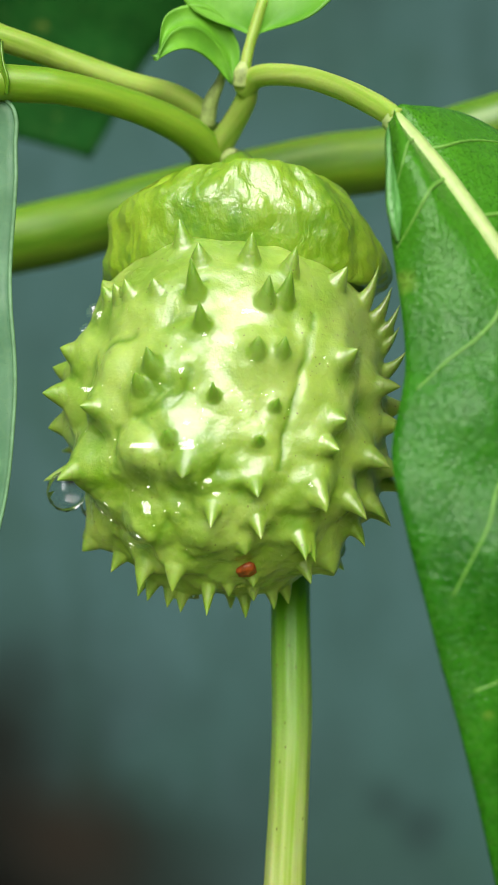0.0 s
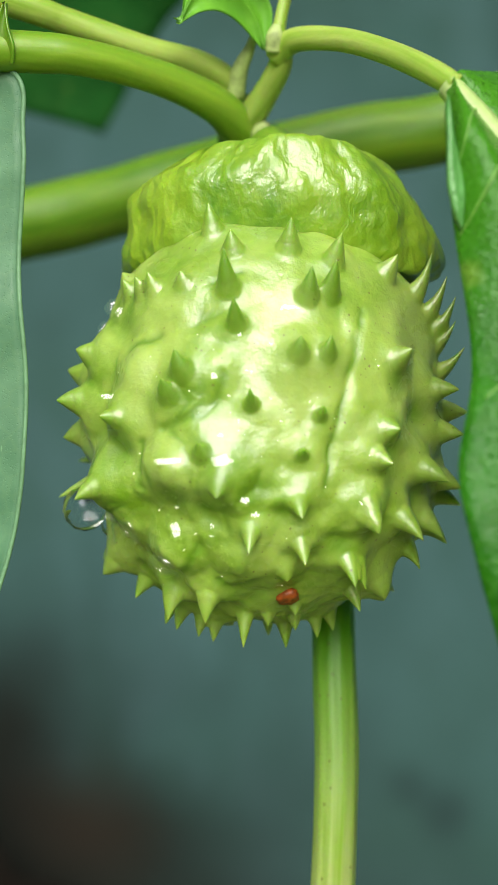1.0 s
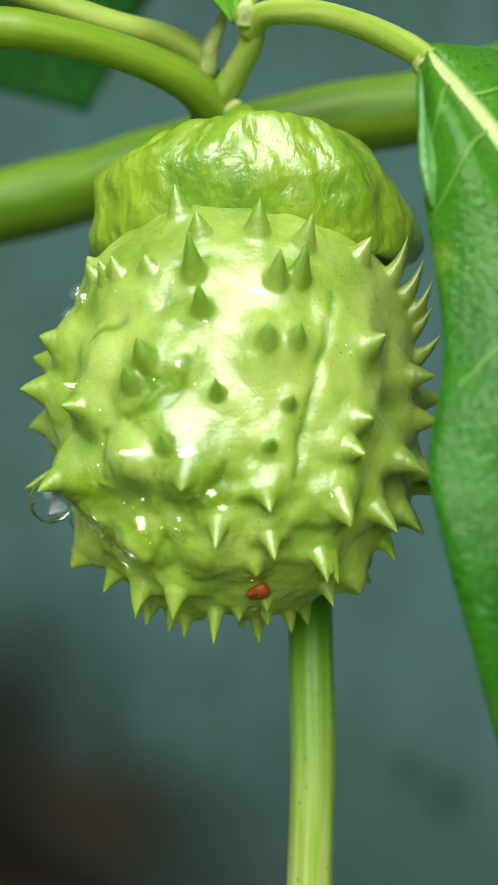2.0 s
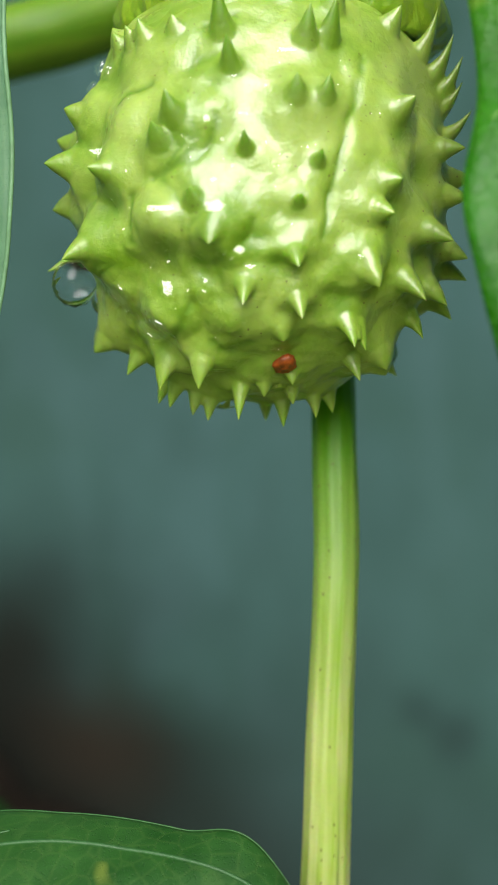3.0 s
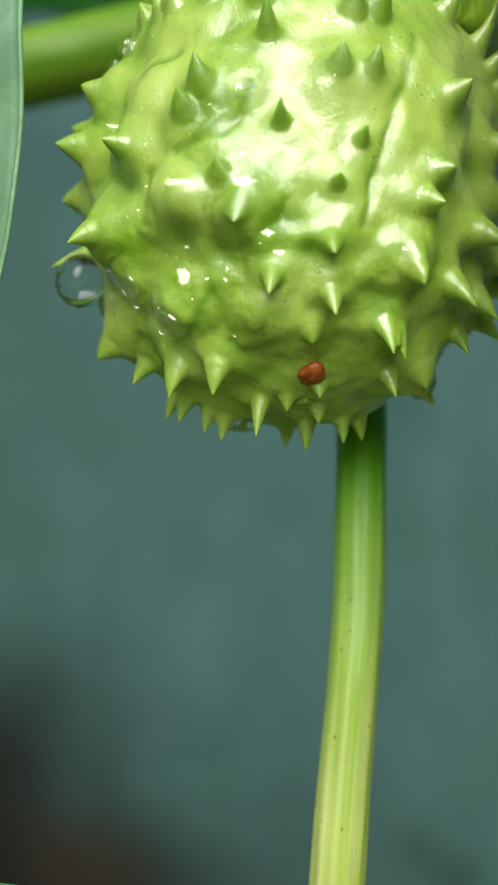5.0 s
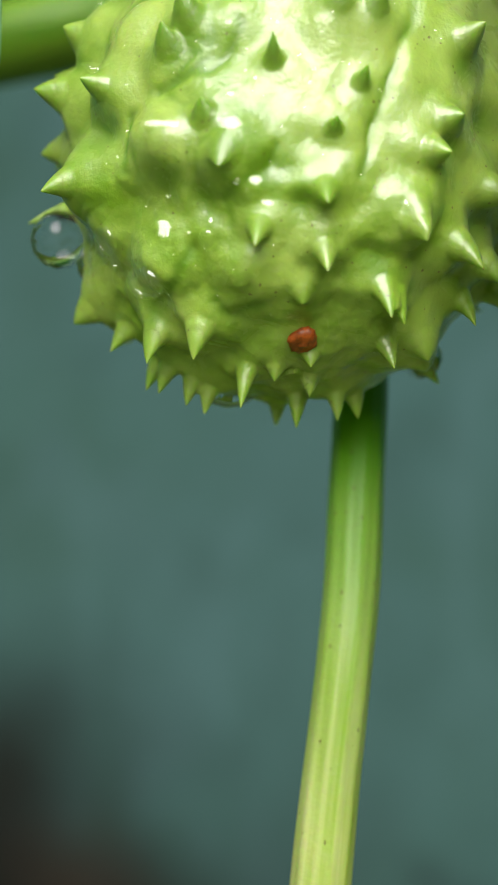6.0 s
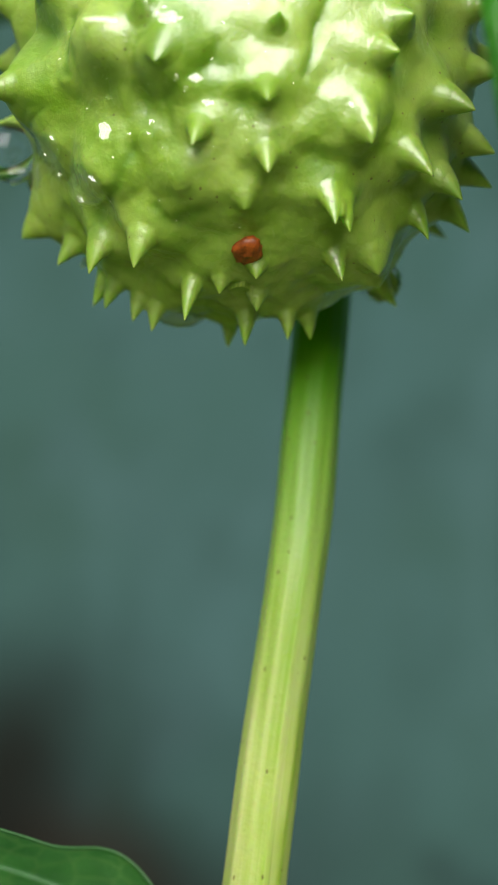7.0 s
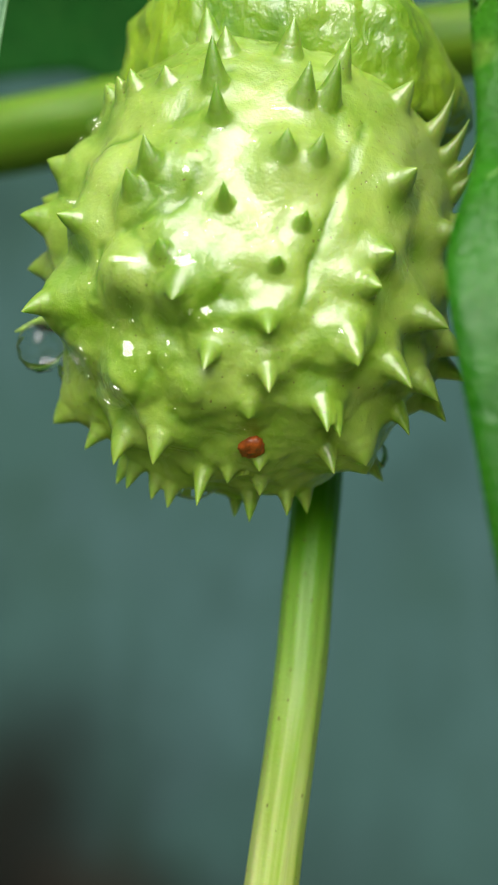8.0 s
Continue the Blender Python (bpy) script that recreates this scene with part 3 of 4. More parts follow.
nib_leaf = leaf_part(plant, "leaf", nib, M_LEAF_PALE, M_VEIN_GREEN, "small pale green leaf beside the side branch", (0.0005, 0.0002), 0.0, 24, 16)
nib_leaf.matrix_parent_inverse = plant_home
plant_part("petiole", tube(mm((-52, 164, 450), (-58, 160, 448.5), (-64, 154.2, 446.4)), [0.0007, 0.0008, 0.001], 14, 10), M_PETIOLE)

# Young leaves at the shoot's tip.
plant_part("petiole", tube(mm((-0.8, 176, 451), (-0.1, 176, 454.8), (0.8, 176, 458), (2.0, 176, 462)), [0.0009, 0.0008, 0.0008, 0.0008], 20, 12), M_PETIOLE)
tip = Blade(
    mm((0.5, 176, 457), (2.2, 176, 463), (4, 177, 471), (6, 180, 482)),
    mm((0.3, 176.2, 457), (-9, 174, 461), (-10, 174, 472), (5.5, 180, 482)),
    mm((0.7, 176.2, 457), (10, 174, 460), (16, 175, 470), (6.5, 180, 482)),
    bulge=(0.001, 0.001), wave=0.0008, seed=15.0)
tip_leaf = leaf_part(plant, "leaf", tip, M_LEAF_YOUNG, M_VEIN, "pale young leaf at the shoot tip", (0.0008, 0.0003), 0.0003, 30, 24)
tip_leaf.matrix_parent_inverse = plant_home
curl = Blade(
    mm((-2.2, 177, 450.4), (-3.8, 176, 454.6), (-7, 173.6, 457.2), (-10.4, 171.6, 456), (-12.5, 170, 451.8)),
    mm((-2.6, 177, 450.4), (-5.2, 175, 453), (-7.6, 173, 454), (-10, 171.2, 453.4), (-12.6, 170, 451.6)),
    mm((-1.8, 177, 450.6), (-1.6, 177, 456), (-5.6, 175, 460.6), (-11.2, 172.6, 458.8), (-12.4, 170, 452)),
    bulge=(0.0006, 0.001), wave=0.0006, seed=19.0)
curl_leaf = leaf_part(plant, "leaf", curl, M_LEAF_YOUNG, M_SIDE_VEIN, "curled bright green young leaf", (0.0002, 0.0001), 0.0, 30, 20)
curl_leaf.matrix_parent_inverse = plant_home

# Shaded leaf behind the branch.
shade = Blade(
    mm((-60, 262, 560), (-60, 280, 540), (-60, 292, 514), (-59, 300, 492), (-58, 303, 474)),
    mm((-60, 262, 560), (-98, 282, 540), (-112, 296, 512), (-110, 301, 482), (-84, 303, 468)),
    mm((-60, 262, 560), (-18, 282, 540), (-2, 296, 516), (-24, 301, 492), (-38, 303, 468)),
    bulge=(0.003, 0.003), wave=0.003, seed=23.0)
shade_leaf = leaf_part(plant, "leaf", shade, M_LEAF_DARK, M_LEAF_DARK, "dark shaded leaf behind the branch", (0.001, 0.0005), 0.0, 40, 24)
shade_leaf.matrix_parent_inverse = plant_home
plant_part("petiole", tube(mm((-60, 262, 560), (-75, 255, 530), (-95, 247, 470), (-100, 246.5, 430)), [0.0012, 0.0016, 0.002, 0.003], 24, 12), M_BRANCH)

# ---- the fruit ----
FRUIT = Vector((-0.0028, 0.174, 0.402))
RX, RY, R_LOW, R_TOP = 0.0211, 0.0205, 0.0225, 0.0270


class Spine:
    """One spine: its tip's turn from the front (to +x), height above the level and distance from the fruit's middle, and the form of its foot."""

    def __init__(self, turn, height, far, mound, spread, reach, lean, pigment):
        self.turn, self.height, self.far = turn, height, far * 0.001
        self.mound, self.spread, self.reach, self.lean, self.pigment = mound * 0.001, spread, reach, lean, pigment


SPINES = []


def zone(tips, mound=1.3, spread=0.15, reach=0.10, lean=0.0, pigment=0.35):
    """Spines of one part of the fruit; mound: the swelling in mm under each, lean: how far its tip bends upwards."""
    for turn, height, far in tips:
        SPINES.append(Spine(turn, height, far, mound * 1.1, spread, reach * 1.3, lean, pigment))


# Round the top, against the calyx.
zone([(-30, 65, 29.8), (-14, 57, 27.9), (12, 58, 29.0), (31, 53, 28.6), (59, 49, 27.9)], 0.7, 0.15, 0.068, 0.1, 0.35)
zone([(-59, 44, 26.5), (-44, 45, 26.7), (-50, 44, 26.6), (-31, 46, 26.0), (-66, 47, 26.7)], 0.8, 0.17, 0.06, 0.2, 0.4)
# Deep green ones high on the front.
zone([(-13, 47, 28.4), (-9, 36, 26.0), (16, 44, 27.0), (24.5, 45, 27.6)], 0.6, 0.15, 0.068, 0.28, 1)
zone([(10.5, 27, 24.4), (19.5, 27, 24.5)], 1.3, 0.13, 0.066, 0.4, 1)
zone([(-25, 23, 25.0), (-29, 16, 24.0)], 1.6, 0.18, 0.08, 0.4, 0.95)
# Small ones on the middle of the front.
zone([(-4, 13.5, 23.0), (17, 9, 22.2), (11, -3, 22.0)], 0.4, 0.10, 0.048, 0.5, 1)
zone([(-18, -1, 23.2)], 1.6, 0.17, 0.075, 0.4, 0.9)
zone([(-13, -15, 24.2)], 2.6, 0.18, 0.085, -0.3, 0.7)
zone([(-28, -9, 23.6)], 2.8, 0.18, 0.09, 0.0, 0.4)
# Long curved ones on the far shoulder.
zone([(74, 46, 30.2), (77, 40, 29.5), (78, 35, 28.8), (78, 30, 27.2), (79, 23, 26.7)], 1, 0.15, 0.06, 0.35, 0.2)
# Down the same side.
zone([(46, 23, 24.9), (40, 2, 23.2)], 1.2, 0.15, 0.088, 0.1, 0.6)
zone([(66, 12, 25.3), (58, -12, 25.2)], 1.3, 0.14, 0.085, -0.15, 0.45)
zone([(80, 6, 25.1), (71, 0, 24.8), (36, -7, 23.9), (77, -15, 25.1), (85, -20, 25.6)], 1.2, 0.14, 0.08, -0.1, 0.35)
zone([(33, -25, 24.8), (33, -21.5, 24.0), (50, -27, 26.0), (66, -28, 25.7), (82, -31, 26.0)], 1.6, 0.15, 0.076, -0.2, 0.3)
zone([(10, -21, 24.1), (-5, -30, 24.9), (12, -34, 24.8), (8, -44, 23.1)], 1.0, 0.13, 0.066, -0.2, 0.4)
zone([(31, -41, 25.6), (36, -42, 25.6), (64, -38, 25.5)], 1.3, 0.14, 0.06, -0.25, 0.3)
zone([(66, -52, 25.1), (57, -49, 25.4)], 2, 0.15, 0.096, -0.15, 0.4)
# Underneath, round the blossom end.
zone([(45, -53, 25.5), (81, -71, 25.6), (61, -74, 25.7), (28, -79, 26.2), (-16, -68, 26.6), (169, -87, 25.2), (24, -70, 24.5), (17, -61, 23.7), (1, -66, 24.2)], 0.8, 0.14, 0.052, -0.1, 0.3)
zone([(-27, -54, 26.1), (-48, -54, 26.3), (-10, -40, 23.2)], 1.6, 0.15, 0.076, -0.25, 0.35)
zone([(-75, -50, 25.5), (-58, -73, 26.1), (-62, -69, 26.0), (-66, -63, 26.2), (-76, -61, 26.2)], 1, 0.14, 0.056, -0.1, 0.35)
# The big hooked ones on the near shoulder.
zone([(-70, 24, 25.8), (-89, 19, 25.7)], 2, 0.18, 0.08, 0, 0.4)
zone([(-48, 6, 24.9)], 2, 0.18, 0.066, 0, 0.4)
zone([(-73, 10, 26.1), (-83, -40, 26.2)], 2.4, 0.17, 0.09, -0.05, 0.4)
zone([(-58, -15, 26.5)], 3.0, 0.19, 0.07, -0.1, 0.4)
zone([(-84, -16, 26.4), (-97, -24, 25.4), (-89, -37, 25.3)], 0.8, 0.13, 0.056, -0.1, 0.4)
zone([(-104, 2, 25.8), (-86, 0, 24.8)], 1.8, 0.16, 0.084, -0.1, 0.4)
rng = random.Random(4)
for turn in range(100, 252, 18):
    for height in (-46, -26, -6, 12, 30, 48):
        if not (turn < 105 and height in (-26, -6, 30, 12)):
            SPINES.append(Spine(turn + rng.uniform(-6, 6), height + rng.uniform(-6, 6), rng.uniform(25.2, 26.4), 1.2, 0.15, 0.08, 0.0, 0.35))


def heading(turn, height):
    a, b = radians(turn), radians(height)
    return Vector((math.sin(a) * math.cos(b), -math.cos(a) * math.cos(b), math.sin(b)))


def base_radius(way):
    """The fruit's round form without its spines."""
    lean_back = 1 - 0.06 * max(0.0, -way.y) * max(0.0, way.z + 0.25) ** 2
    if way.z <= 0:
        tucked = lean_back - 0.17 * max(0.0, way.y) * -way.z
        return tucked / math.sqrt((way.x / RX) ** 2 + (way.y / RY) ** 2 + (way.z / R_LOW) ** 2)
    level = math.hypot(way.x / RX, way.y / RY)
    return lean_back * (level ** 2.4 + (way.z / R_TOP) ** 2.4) ** (-1 / 2.4)


# Smooth swellings of the skin that carry no spine: turn, height, rise in mm, spread.
SWELLS = [(-35, -36, 1.9, 0.16), (-19, -30, 1.0, 0.10), (-43, 19, 1.9, 0.16), (-20, 3, 1.5, 0.14), (-16, 21, 1.1, 0.12), (-55, -24, 1.4, 0.13), (34, 30, 0.5, 0.16), (34, 14, 0.5, 0.16), (-12, -44, 1.0, 0.11), (2, -38, 0.8, 0.10), (40, 12, 0.7, 0.10), (36, -14, 0.7, 0.10), (20, -16, 0.6, 0.10), (22, -28, 0.6, 0.09), (-42, -14, 0.9, 0.10), (-66, -8, 0.8, 0.09)]
# Hollows between the mounds, their shade coloured in as deep green: turn, height, depth in mm, spread.
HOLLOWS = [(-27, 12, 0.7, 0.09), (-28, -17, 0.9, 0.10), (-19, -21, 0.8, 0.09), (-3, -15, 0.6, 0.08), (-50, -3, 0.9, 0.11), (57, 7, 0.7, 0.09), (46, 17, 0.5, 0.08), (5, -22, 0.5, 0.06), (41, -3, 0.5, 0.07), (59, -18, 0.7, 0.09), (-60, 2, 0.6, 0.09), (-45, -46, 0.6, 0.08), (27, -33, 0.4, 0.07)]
# Narrow folds in the skin, coloured greener for the shade in them: chains of turn, height.
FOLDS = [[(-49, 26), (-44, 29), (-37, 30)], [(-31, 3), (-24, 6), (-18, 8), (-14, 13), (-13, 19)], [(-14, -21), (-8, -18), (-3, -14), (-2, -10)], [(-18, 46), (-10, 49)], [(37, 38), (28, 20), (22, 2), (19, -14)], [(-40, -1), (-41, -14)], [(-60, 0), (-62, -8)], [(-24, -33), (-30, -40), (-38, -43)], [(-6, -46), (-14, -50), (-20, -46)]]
# A spine's root lies below or above its bent tip.
for s in SPINES:
    tip = heading(s.turn, s.height)
    s.length = s.far - base_radius(tip)
    s.up = (Vector((0, 0, 1)) - tip * tip.z).normalized()
    s.way = (tip - s.up * (s.lean * s.length / base_radius(tip))).normalized()
    s.girth = rng.uniform(0.60, 0.70)
SPINE_WAYS = np.array([s.way for s in SPINES])
REACHES, PIGMENTS = np.array([s.reach for s in SPINES]), np.array([s.pigment for s in SPINES])
MOUND_WAYS = np.array([s.way for s in SPINES] + [heading(t, h) for t, h, _, _ in SWELLS])
MOUNDS = np.array([s.mound for s in SPINES] + [rise * 0.001 for _, _, rise, _ in SWELLS])
SPREADS = np.array([s.spread for s in SPINES] + [spread for _, _, _, spread in SWELLS])
HOLLOW_WAYS = np.array([heading(t, h) for t, h, _, _ in HOLLOWS])
HOLLOW_DEPTHS, HOLLOW_SPREADS = np.array([d * 0.001 for _, _, d, _ in HOLLOWS]), np.array([w for _, _, _, w in HOLLOWS])
AXIS = Vector((0.08, -0.34, -0.94)).normalized()
CAP = 0.45


def angles_to(way, ways=SPINE_WAYS):
    return np.arccos(np.clip(ways @ np.array(way), -1, 1))


def swelling(angles):
    """The mounds under the spines, run together."""
    return float(((MOUNDS * np.exp(-(angles / SPREADS) ** 2)) ** 4).sum() ** 0.25)


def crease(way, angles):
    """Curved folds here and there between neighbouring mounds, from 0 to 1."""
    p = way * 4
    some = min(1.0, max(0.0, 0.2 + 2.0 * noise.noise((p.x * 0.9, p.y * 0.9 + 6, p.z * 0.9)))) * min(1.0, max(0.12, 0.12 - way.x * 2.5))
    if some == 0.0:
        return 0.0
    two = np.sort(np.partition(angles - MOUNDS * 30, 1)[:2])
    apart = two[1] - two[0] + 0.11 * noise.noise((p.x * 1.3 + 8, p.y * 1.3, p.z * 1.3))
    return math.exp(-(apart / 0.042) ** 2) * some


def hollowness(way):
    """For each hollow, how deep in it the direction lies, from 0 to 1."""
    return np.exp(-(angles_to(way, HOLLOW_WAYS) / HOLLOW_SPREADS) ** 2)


FOLD_STARTS = np.array([heading(*a) for chain in FOLDS for a in chain[:-1]])
FOLD_STEPS = np.array([heading(*b) for chain in FOLDS for b in chain[1:]]) - FOLD_STARTS
FOLD_SQUARES = (FOLD_STEPS ** 2).sum(axis=1)


def fold(way):
    """How deep in the nearest fold the direction lies, from 0 to 1."""
    if way.y > 0.3:
        return 0.0
    p = way * 9
    off = np.array(way + Vector((noise.noise(p), noise.noise(p + Vector((7, 0, 0))), noise.noise(p + Vector((0, 7, 0))))) * 0.025) - FOLD_STARTS
    along = np.clip((off * FOLD_STEPS).sum(axis=1) / FOLD_SQUARES, 0, 1)
    return math.exp(-((off - FOLD_STEPS * along[:, None]) ** 2).sum(axis=1).min() / 0.026 ** 2)


def skin_radius(way):
    """How far the fruit's skin lies from its middle, in the given direction, spines left out: each of them stands on a low mound."""
    angles = angles_to(way, MOUND_WAYS)
    r = base_radius(way) + swelling(angles) - float((HOLLOW_DEPTHS * hollowness(way)).max())
    p = way * 4
    r += 0.0004 * noise.noise((p.x, p.y, p.z)) + 0.0002 * noise.noise((p.x * 2.2 + 5, p.y * 2.2, p.z * 2.2)) + (0.00026 * noise.noise((p.x * 3, p.y * 3 + 3, p.z * 3)) + 0.00005 * noise.noise((p.x * 8, p.y * 8 + 1, p.z * 8))) * (0.25 + max(0.0, -way.z))
    r -= 0.00014 * crease(way, angles) + 0.00022 * fold(way)
    flat = way - AXIS * way.dot(AXIS)
    if flat.length > 0.05:
        w = math.atan2(flat.x, -flat.y) + 0.1 * noise.noise((p.x * 0.7, p.y * 0.7, p.z * 0.7 + 9))
        for seam in (0.42, 1.99, 3.56, 5.13):
            off = (w - seam + math.pi) % (2 * math.pi) - math.pi
            r -= 0.0003 * math.exp(-(off * flat.length / 0.06) ** 2) * min(1.0, max(0.15, 0.6 + 1.5 * noise.noise((p.x * 0.8 + 3, p.y * 0.8, p.z * 0.8))))
    return r


for s in SPINES:
    s.foot = s.way * skin_radius(s.way)
    pull = heading(s.turn, s.height) * s.far - s.foot
    s.out = s.way * pull.dot(s.way)
    s.bend = pull - s.out
OUTS, BENDS = np.array([s.out for s in SPINES]), np.array([s.bend for s in SPINES])
GIRTHS = np.array([s.girth for s in SPINES])


def thorn(x, girth):
    """A spine's height, of 1, at a part x of its reach from the middle: a blunt cone on a flared foot."""
    return 0.25 * np.clip(1 - x, 0, 1) ** 2 + 0.75 * (1 - np.clip(x / girth, 0, 1) ** 1.2)


def drawn(way, cap):
    """A point of the skin, drawn out towards the tips of the spines near it; cap: how far towards them at most, of 1."""
    point = np.array(way) * skin_radius(way)
    near = np.nonzero(SPINE_WAYS @ np.array(way) > 0.975)[0]
    if len(near):
        f = thorn(angles_to(way)[near] / REACHES[near], GIRTHS[near])
        f = np.where(f < cap * 0.7, f, cap - cap * 0.3 * np.exp(-np.maximum(f - cap * 0.7, 0) / (cap * 0.3))) if cap < 1 else f
        point = point + (OUTS[near] * f[:, None] + BENDS[near] * f[:, None] ** 1.6).sum(axis=0)
    return Vector(point)


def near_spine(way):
    """Spines are a deeper green; the shade in folds and hollows is put into the same green."""
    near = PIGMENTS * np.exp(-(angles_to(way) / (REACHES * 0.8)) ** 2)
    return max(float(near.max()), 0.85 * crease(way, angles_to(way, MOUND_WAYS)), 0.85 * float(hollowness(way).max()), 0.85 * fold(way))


def fruit_body(greens):
    bm = bmesh.new()
    nu, nv = 620, 380
    rings = []
    for j in range(1, nv):
        h = -90 + 180 * j / nv
        ways = [heading(360 * i / nu, h) for i in range(nu)]
        greens.extend(near_spine(way) for way in ways)
        rings.append([bm.verts.new(drawn(way, CAP)) for way in ways])
    low_pole, top_pole = bm.verts.new(drawn(Vector((0, 0, -1)), CAP)), bm.verts.new(drawn(Vector((0, 0, 1)), CAP))
    for a, b in zip(rings, rings[1:]):
        for i in range(nu):
            bm.faces.new((a[i], a[(i + 1) % nu], b[(i + 1) % nu], b[i]))
    for i in range(nu):
        bm.faces.new((low_pole, rings[0][(i + 1) % nu], rings[0][i]))
        bm.faces.new((top_pole, rings[-1][i], rings[-1][(i + 1) % nu]))
    return bm


def greened(ob, values):
    """The deeper green, pigment and painted shade together, as a value from 0 to 1 on each point."""
    values = list(values)
    layer = ob.data.attributes.new("green_and_shade", "FLOAT", "POINT")
    layer.data.foreach_set("value", values + [0.3] * (len(ob.data.vertices) - len(values)))


fruit = thing("thorn_apple_fruit", "round pale green spiny thorn-apple fruit, wet, hanging below its calyx", "fruit", at=FRUIT)
skin_greens = []
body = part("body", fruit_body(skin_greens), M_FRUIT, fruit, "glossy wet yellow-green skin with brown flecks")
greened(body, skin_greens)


def spine_mesh(s, greens):
    """The free part of a spine: it goes on from the skin drawn out round it to a sharp tip."""
    turned = s.way.to_track_quat("Z", "Y").to_matrix()
    start = next(k * 0.01 for k in range(100) if thorn(k * 0.01, s.girth) < CAP * 0.5)
    bm = bmesh.new()
    rings, sides, steps = [], 20, 15
    for j in range(steps + 1):
        q = start * ((1 - j / steps) ** 1.2 * 0.985 + 0.015)
        rise = -0.00003 + 0.00001 * min(j, 5)
        greens += [s.pigment * math.exp(-(q / 0.8) ** 2) * (1 - 0.45 * (j / steps) ** 2)] * sides
        ring = []
        for i in range(sides):
            w = 2 * math.pi * i / sides
            side = turned @ Vector((math.cos(w), math.sin(w), 0))
            ring.append(drawn((s.way + side * (s.reach * q)).normalized(), 1.0) + side * rise)
        rings.append(ring)
    ring_tube(bm, rings, foot=False)
    return bm


for s in SPINES:
    spine_greens = []
    greened(part("spine", spine_mesh(s, spine_greens), M_FRUIT, fruit), spine_greens)

scar_way = heading(12, -57)
scar_bm = lathe([(0.0010, -0.0010), (0.00145, -0.0003), (0.0014, 0.0001), (0.0010, 0.00035), (0.0006, 0.0003), (0.00035, 0.00042), (0.00005, 0.0005)], 26, 0.85)
for v in scar_bm.verts:
    v.co *= 1 + 0.16 * noise.noise(v.co * 900) + 0.16 * noise.noise(v.co * 2400)
scar = part("blossom_scar", scar_bm, M_SCAR, fruit, "small irregular red-brown scar")
cam.data.dof.focus_object = scar
scar.matrix_local = Matrix.Translation(scar_way * (skin_radius(scar_way))) @ scar_way.to_track_quat("Z", "Y").to_matrix().to_4x4() @ Matrix.Diagonal((0.95, 1.2, 1.1, 1))


def calyx_mesh():
    """The thick wrinkled collar on top of the fruit, its lip rolled under."""
    bm = bmesh.new()
    profile = [(3.2, 33.6), (6, 34.2), (9, 34.4), (12, 33.8), (14.8, 31.8), (17.2, 28.8), (19.1, 25.0), (19.8, 22.2), (19.5, 20.6), (18.4, 19.6), (16.4, 19.6), (13, 21.4), (4, 24)]
    n, rounds = 260, 60
    rings = []
    curve = [Vector((r, z, 0)) for r, z in profile]
    for j in range(rounds + 1):
        r, z, _ = spline(curve, j / rounds)
        shy = min(1, r / 12)
        ring = []
        for k in range(n):
            w = 2 * math.pi * k / n
            c, d = math.cos(w), math.sin(w)
            ruck = 1 + 0.05 * noise.noise((c * 3.2, d * 3.2, z * 0.12)) + shy * (0.022 * noise.noise((c * 6, d * 6, z * 0.3)) + 0.015 * noise.noise((c * 14, d * 14, z * 0.5)) + 0.009 * noise.noise((c * 30, d * 30, z * 0.8)))
            rr = r * ruck * 0.001 * (1 + 0.13 * max(0.0, -c) * math.exp(-((z - 29.5) / 3.2) ** 2))
            y = rr * 0.66 * d * ((max(r, 3.2) / 20) ** -0.62 * (1.04 - 0.13 * min(1.0, max(0.0, (28.5 - z) / 7)) ** 1.5) if d < 0 else 1)
            lift = 0.9 * noise.noise((c * 1.6 + 4, d * 1.6, 1.0)) * (r / 19) + shy * 0.35 * noise.noise((c * 9, d * 9, z * 0.5 + 3))
            ring.append((rr * c + 0.0026, y + 0.0032, (z + lift - (0.9 if c > 0 else -0.3) * c * c * (r / 20) ** 3) * 0.001 - 0.11 * y))
        rings.append(ring)
    ring_tube(bm, rings)
    return bm


calyx = part("calyx", calyx_mesh(), M_CALYX, fruit, "thick wrinkled bright green calyx collar")
part("peduncle", tube([Vector(p) - FRUIT for p in mm((0, 176, 434), (-1.5, 184, 439.5), (-3, 192, 441.5), (-4, 205, 441.5))], [0.0034, 0.003, 0.0028, 0.0026], 24, 18), M_BRANCH, fruit)

# ---- water ----
bead_mesh = mesh_of("water_drop", lathe([(0.00001, -0.0003), (0.0009, -0.0002), (0.00105, 0.0001), (0.0009, 0.0005), (0.0005, 0.00075), (0.00005, 0.00082)], 18), M_FILM)
BEADS = [(-75, 28, 0.75), (-73, 33, 0.6), (-43, 15, 0.35), (-8, 30, 0.8), (5, 5, 0.45), (2, 28, 0.4), (9, 21, 0.35), (-8, 5, 0.6), (-8, -20, 0.3), (-6, -19, 0.42), (-41, -36, 0.25), (-18, -30, 0.3), (-30, -21, 0.28), (-3, -14, 0.3), (12, -21, 0.3)]
BEADS += [(-51, -48, 0.25), (-1, -6, 0.3), (-27, 12, 0.25), (-32, -56, 0.3), (-10, -18, 0.35), (7, -30, 0.25), (8, -45, 0.25), (61, -6, 0.3), (54, -28, 0.3), (2, 12, 0.3), (-4, 20, 0.35)]
BEADS += [(-41, -39, 2.3), (-54, -28, 2.0), (-19, -31, 1.4), (-75, 40, 1.6), (-71, 33, 1.2)]
drizzle = random.Random(12)
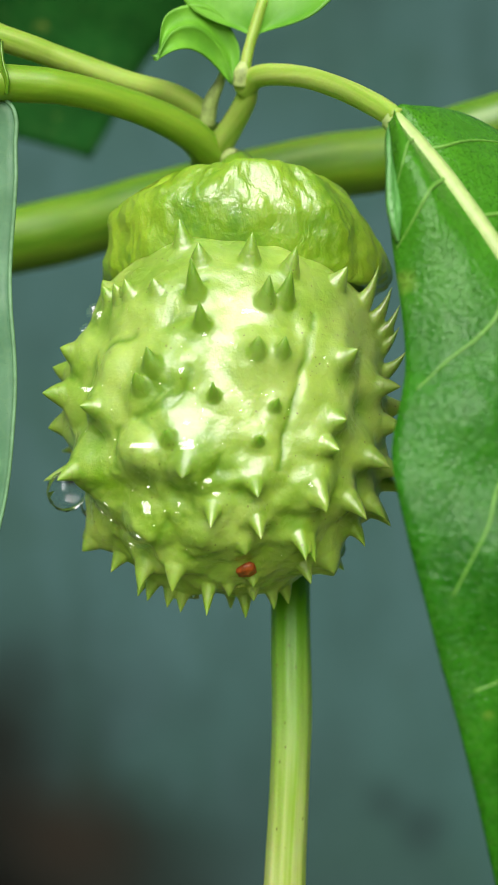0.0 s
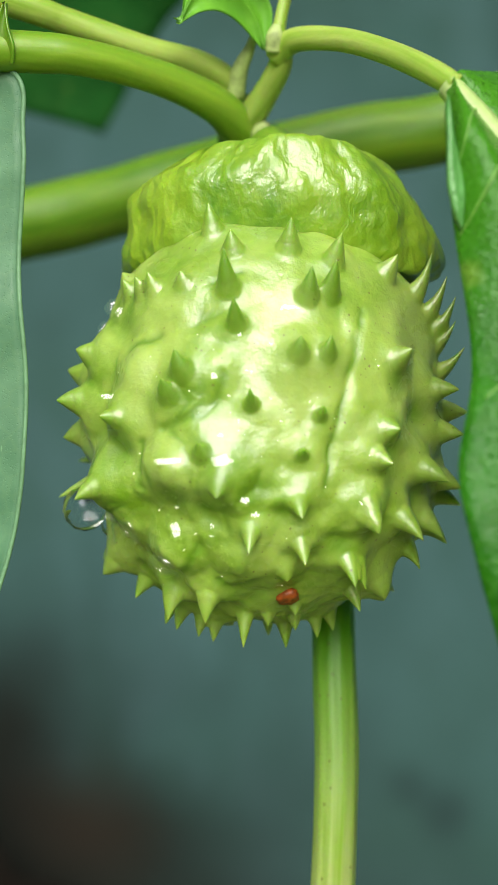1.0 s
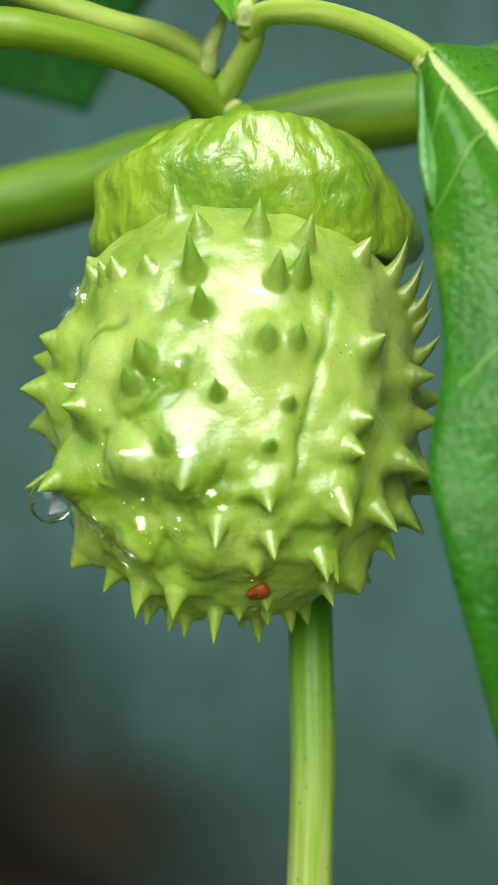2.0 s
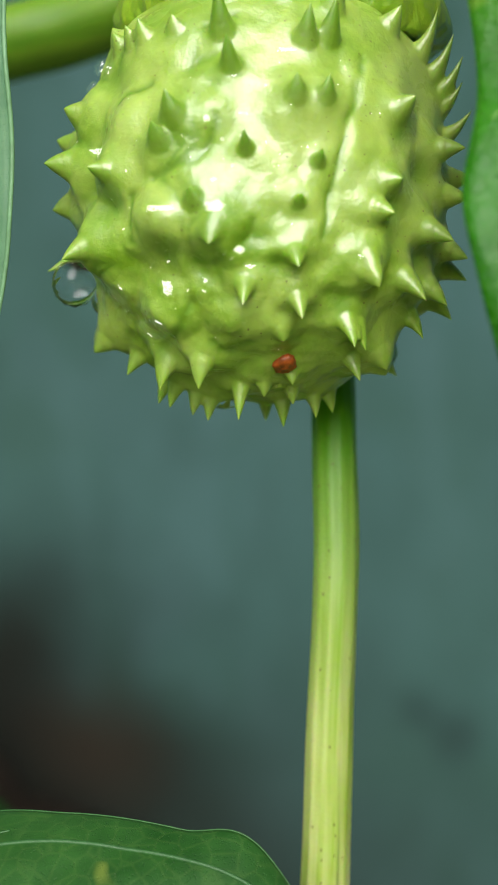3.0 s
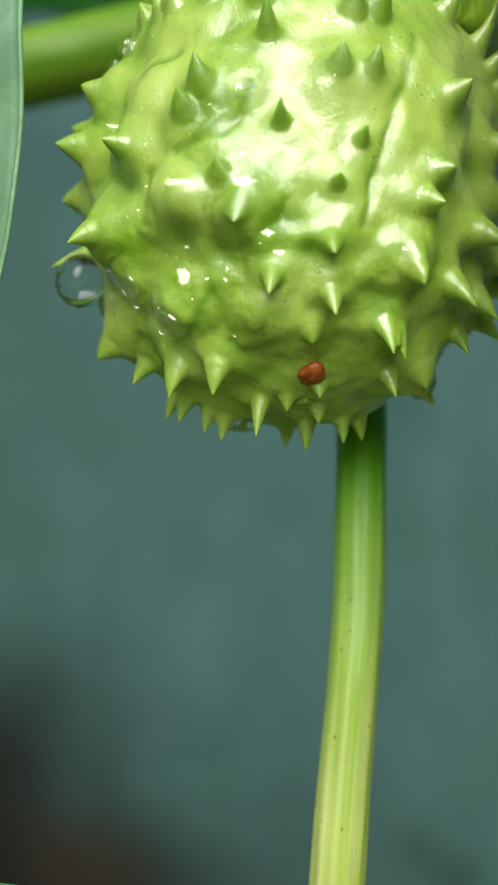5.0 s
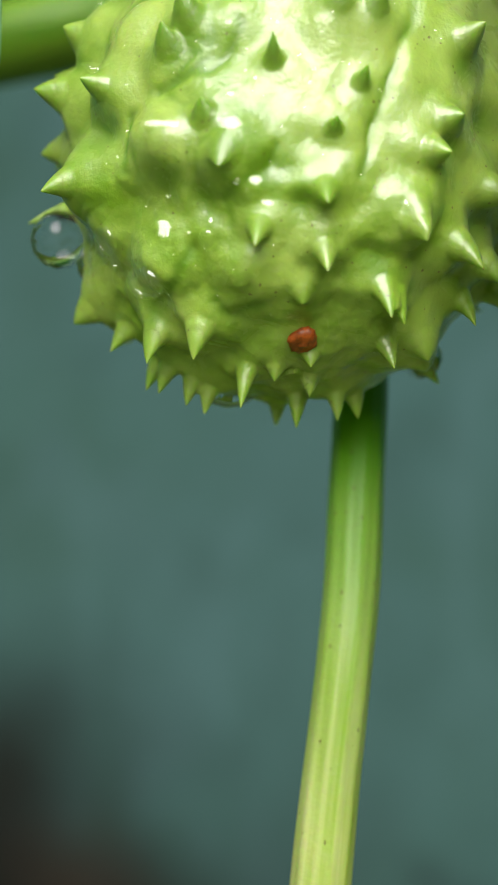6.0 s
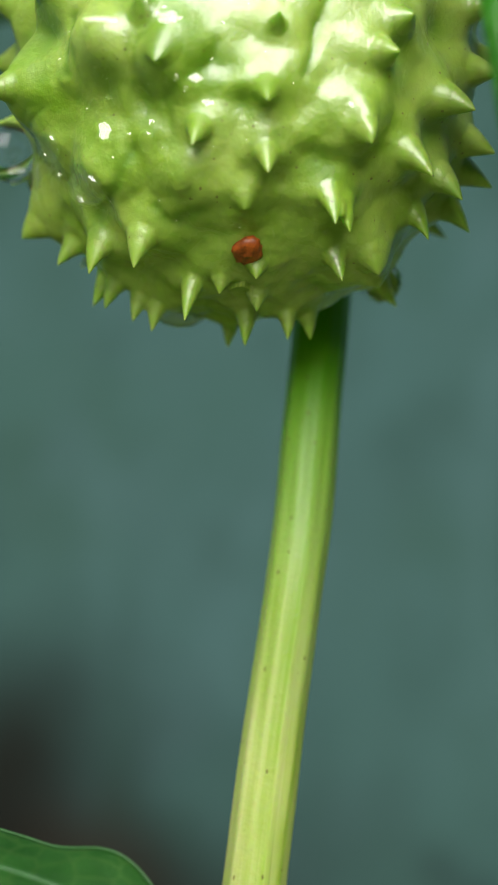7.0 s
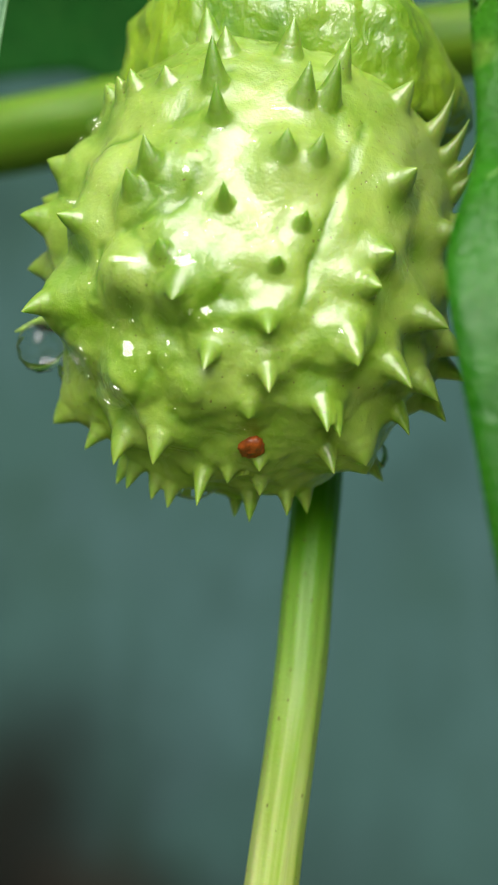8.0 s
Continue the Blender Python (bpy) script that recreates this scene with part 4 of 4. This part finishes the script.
for k in range(90):
    BEADS.append((drizzle.uniform(-75, 40), drizzle.uniform(-55, 45), drizzle.uniform(0.13, 0.26)))
for turn, height, size in BEADS:
    size *= 0.7
    way = heading(turn, height)
    ob = new("water_drop", bead_mesh)
    ob.matrix_world = Matrix.Translation(FRUIT + way * skin_radius(way)) @ way.to_track_quat("Z", "Y").to_matrix().to_4x4() @ Matrix.Diagonal((size * rng.uniform(0.8, 1.3), size, size * rng.uniform(0.6, 1.0), 1))
    tagged(ob, "small clear water bead on the fruit skin", "water drop", "drops on the fruit")


def wet_patch(turn, height, wide, tall, seed):
    """Water on a shoulder of the skin, with an uneven outline; its face is tilted to mirror the sun as a glint."""
    way = heading(turn, height)
    face = (way * 0.14 + Vector((0.06, -0.93, 0.35)) * 0.86).normalized()
    across = Vector((0, 0, 1)).cross(face).normalized()
    up = face.cross(across)
    centre = way * skin_radius(way)
    bm, sides = bmesh.new(), 40
    ring = []
    for k in range(sides):
        w = 2 * math.pi * k / sides
        c, d = math.cos(w), math.sin(w)
        reach = 0.0006 * max(0.25, 1 + 0.6 * noise.noise((c * 1.3 + seed, d * 1.3, 0.3)) + 0.3 * noise.noise((c * 2.8, d * 2.8 + seed, 1.3)))
        ring.append(centre + (across * c * wide + up * d * tall) * reach)
    lift = max(skin_radius(p.normalized()) - p.length for p in ring) * 0.35 + 0.0001
    rims = []
    for shrink, drop in ((1.12, None), (1.0, 0.00008), (0.8, 0.00001), (0.45, 0.0), (0.05, 0.0)):
        rim = []
        for p in ring:
            q = centre + (p - centre) * shrink
            rim.append(q.normalized() * (skin_radius(q.normalized()) - 0.0001) if drop is None else q + face * (lift - drop))
        rims.append(rim)
    ring_tube(bm, rims)
    ob = new("water_film", mesh_of("water_film", bm, M_FILM))
    ob.location = FRUIT
    return tagged(ob, "thin shining patch of water on the fruit skin", "water film", "wet patches on the fruit")


for k, patch in enumerate(((-26, -6, 2.9, 0.7), (-53, 12, 2.2, 0.9), (-31, -28, 1.3, 1.9), (-18, -27, 0.6, 0.8), (-3, -23, 1.1, 0.9), (-12, -6, 2.0, 1.1), (-13, 1, 0.8, 0.6), (-15, 18, 0.8, 0.9), (9, 39, 2.0, 0.8), (-17, 56, 0.8, 1.2), (-6, -18, 1.0, 0.9), (57, -8, 1.3, 0.7), (61, 15, 1.2, 0.6), (30, -19, 0.9, 0.6), (33, -5, 0.7, 0.4), (-62, 38, 1.2, 1.0), (-30, -21, 0.5, 0.5))):
    wet_patch(*patch, seed=k * 3.1)
# Further small patches, scattered at random to add glints.
for k in range(24):
    size = drizzle.uniform(0.16, 0.4)
    wet_patch(drizzle.uniform(-62, 42), drizzle.uniform(-52, 24), size * drizzle.uniform(0.8, 1.6), size, seed=40 + k * 2.3)


def hanging_drop(x, y, z, size, tall=1.0):
    prof = [(0.00002, -1.0), (0.45, -0.88), (0.8, -0.55), (0.95, -0.1), (0.88, 0.35), (0.6, 0.75), (0.25, 0.98), (0.02, 1.05)]
    ob = new("water_drop", mesh_of("water_drop", lathe([(r * size, h * size * tall) for r, h in prof], 28), M_WATER))
    ob.location = (x, y, z)
    return tagged(ob, "clear hanging water drop below a spine", "water drop", "drops on the fruit")


hanging_drop(-0.0249, 0.1716, 0.3934, 0.0029)
hanging_drop(-0.0220, 0.1727, 0.3915, 0.0012, 1.5)
hanging_drop(-0.0075, 0.1745, 0.3804, 0.0031, 0.7)
hanging_drop(0.0116, 0.1788, 0.3851, 0.0023, 0.95)
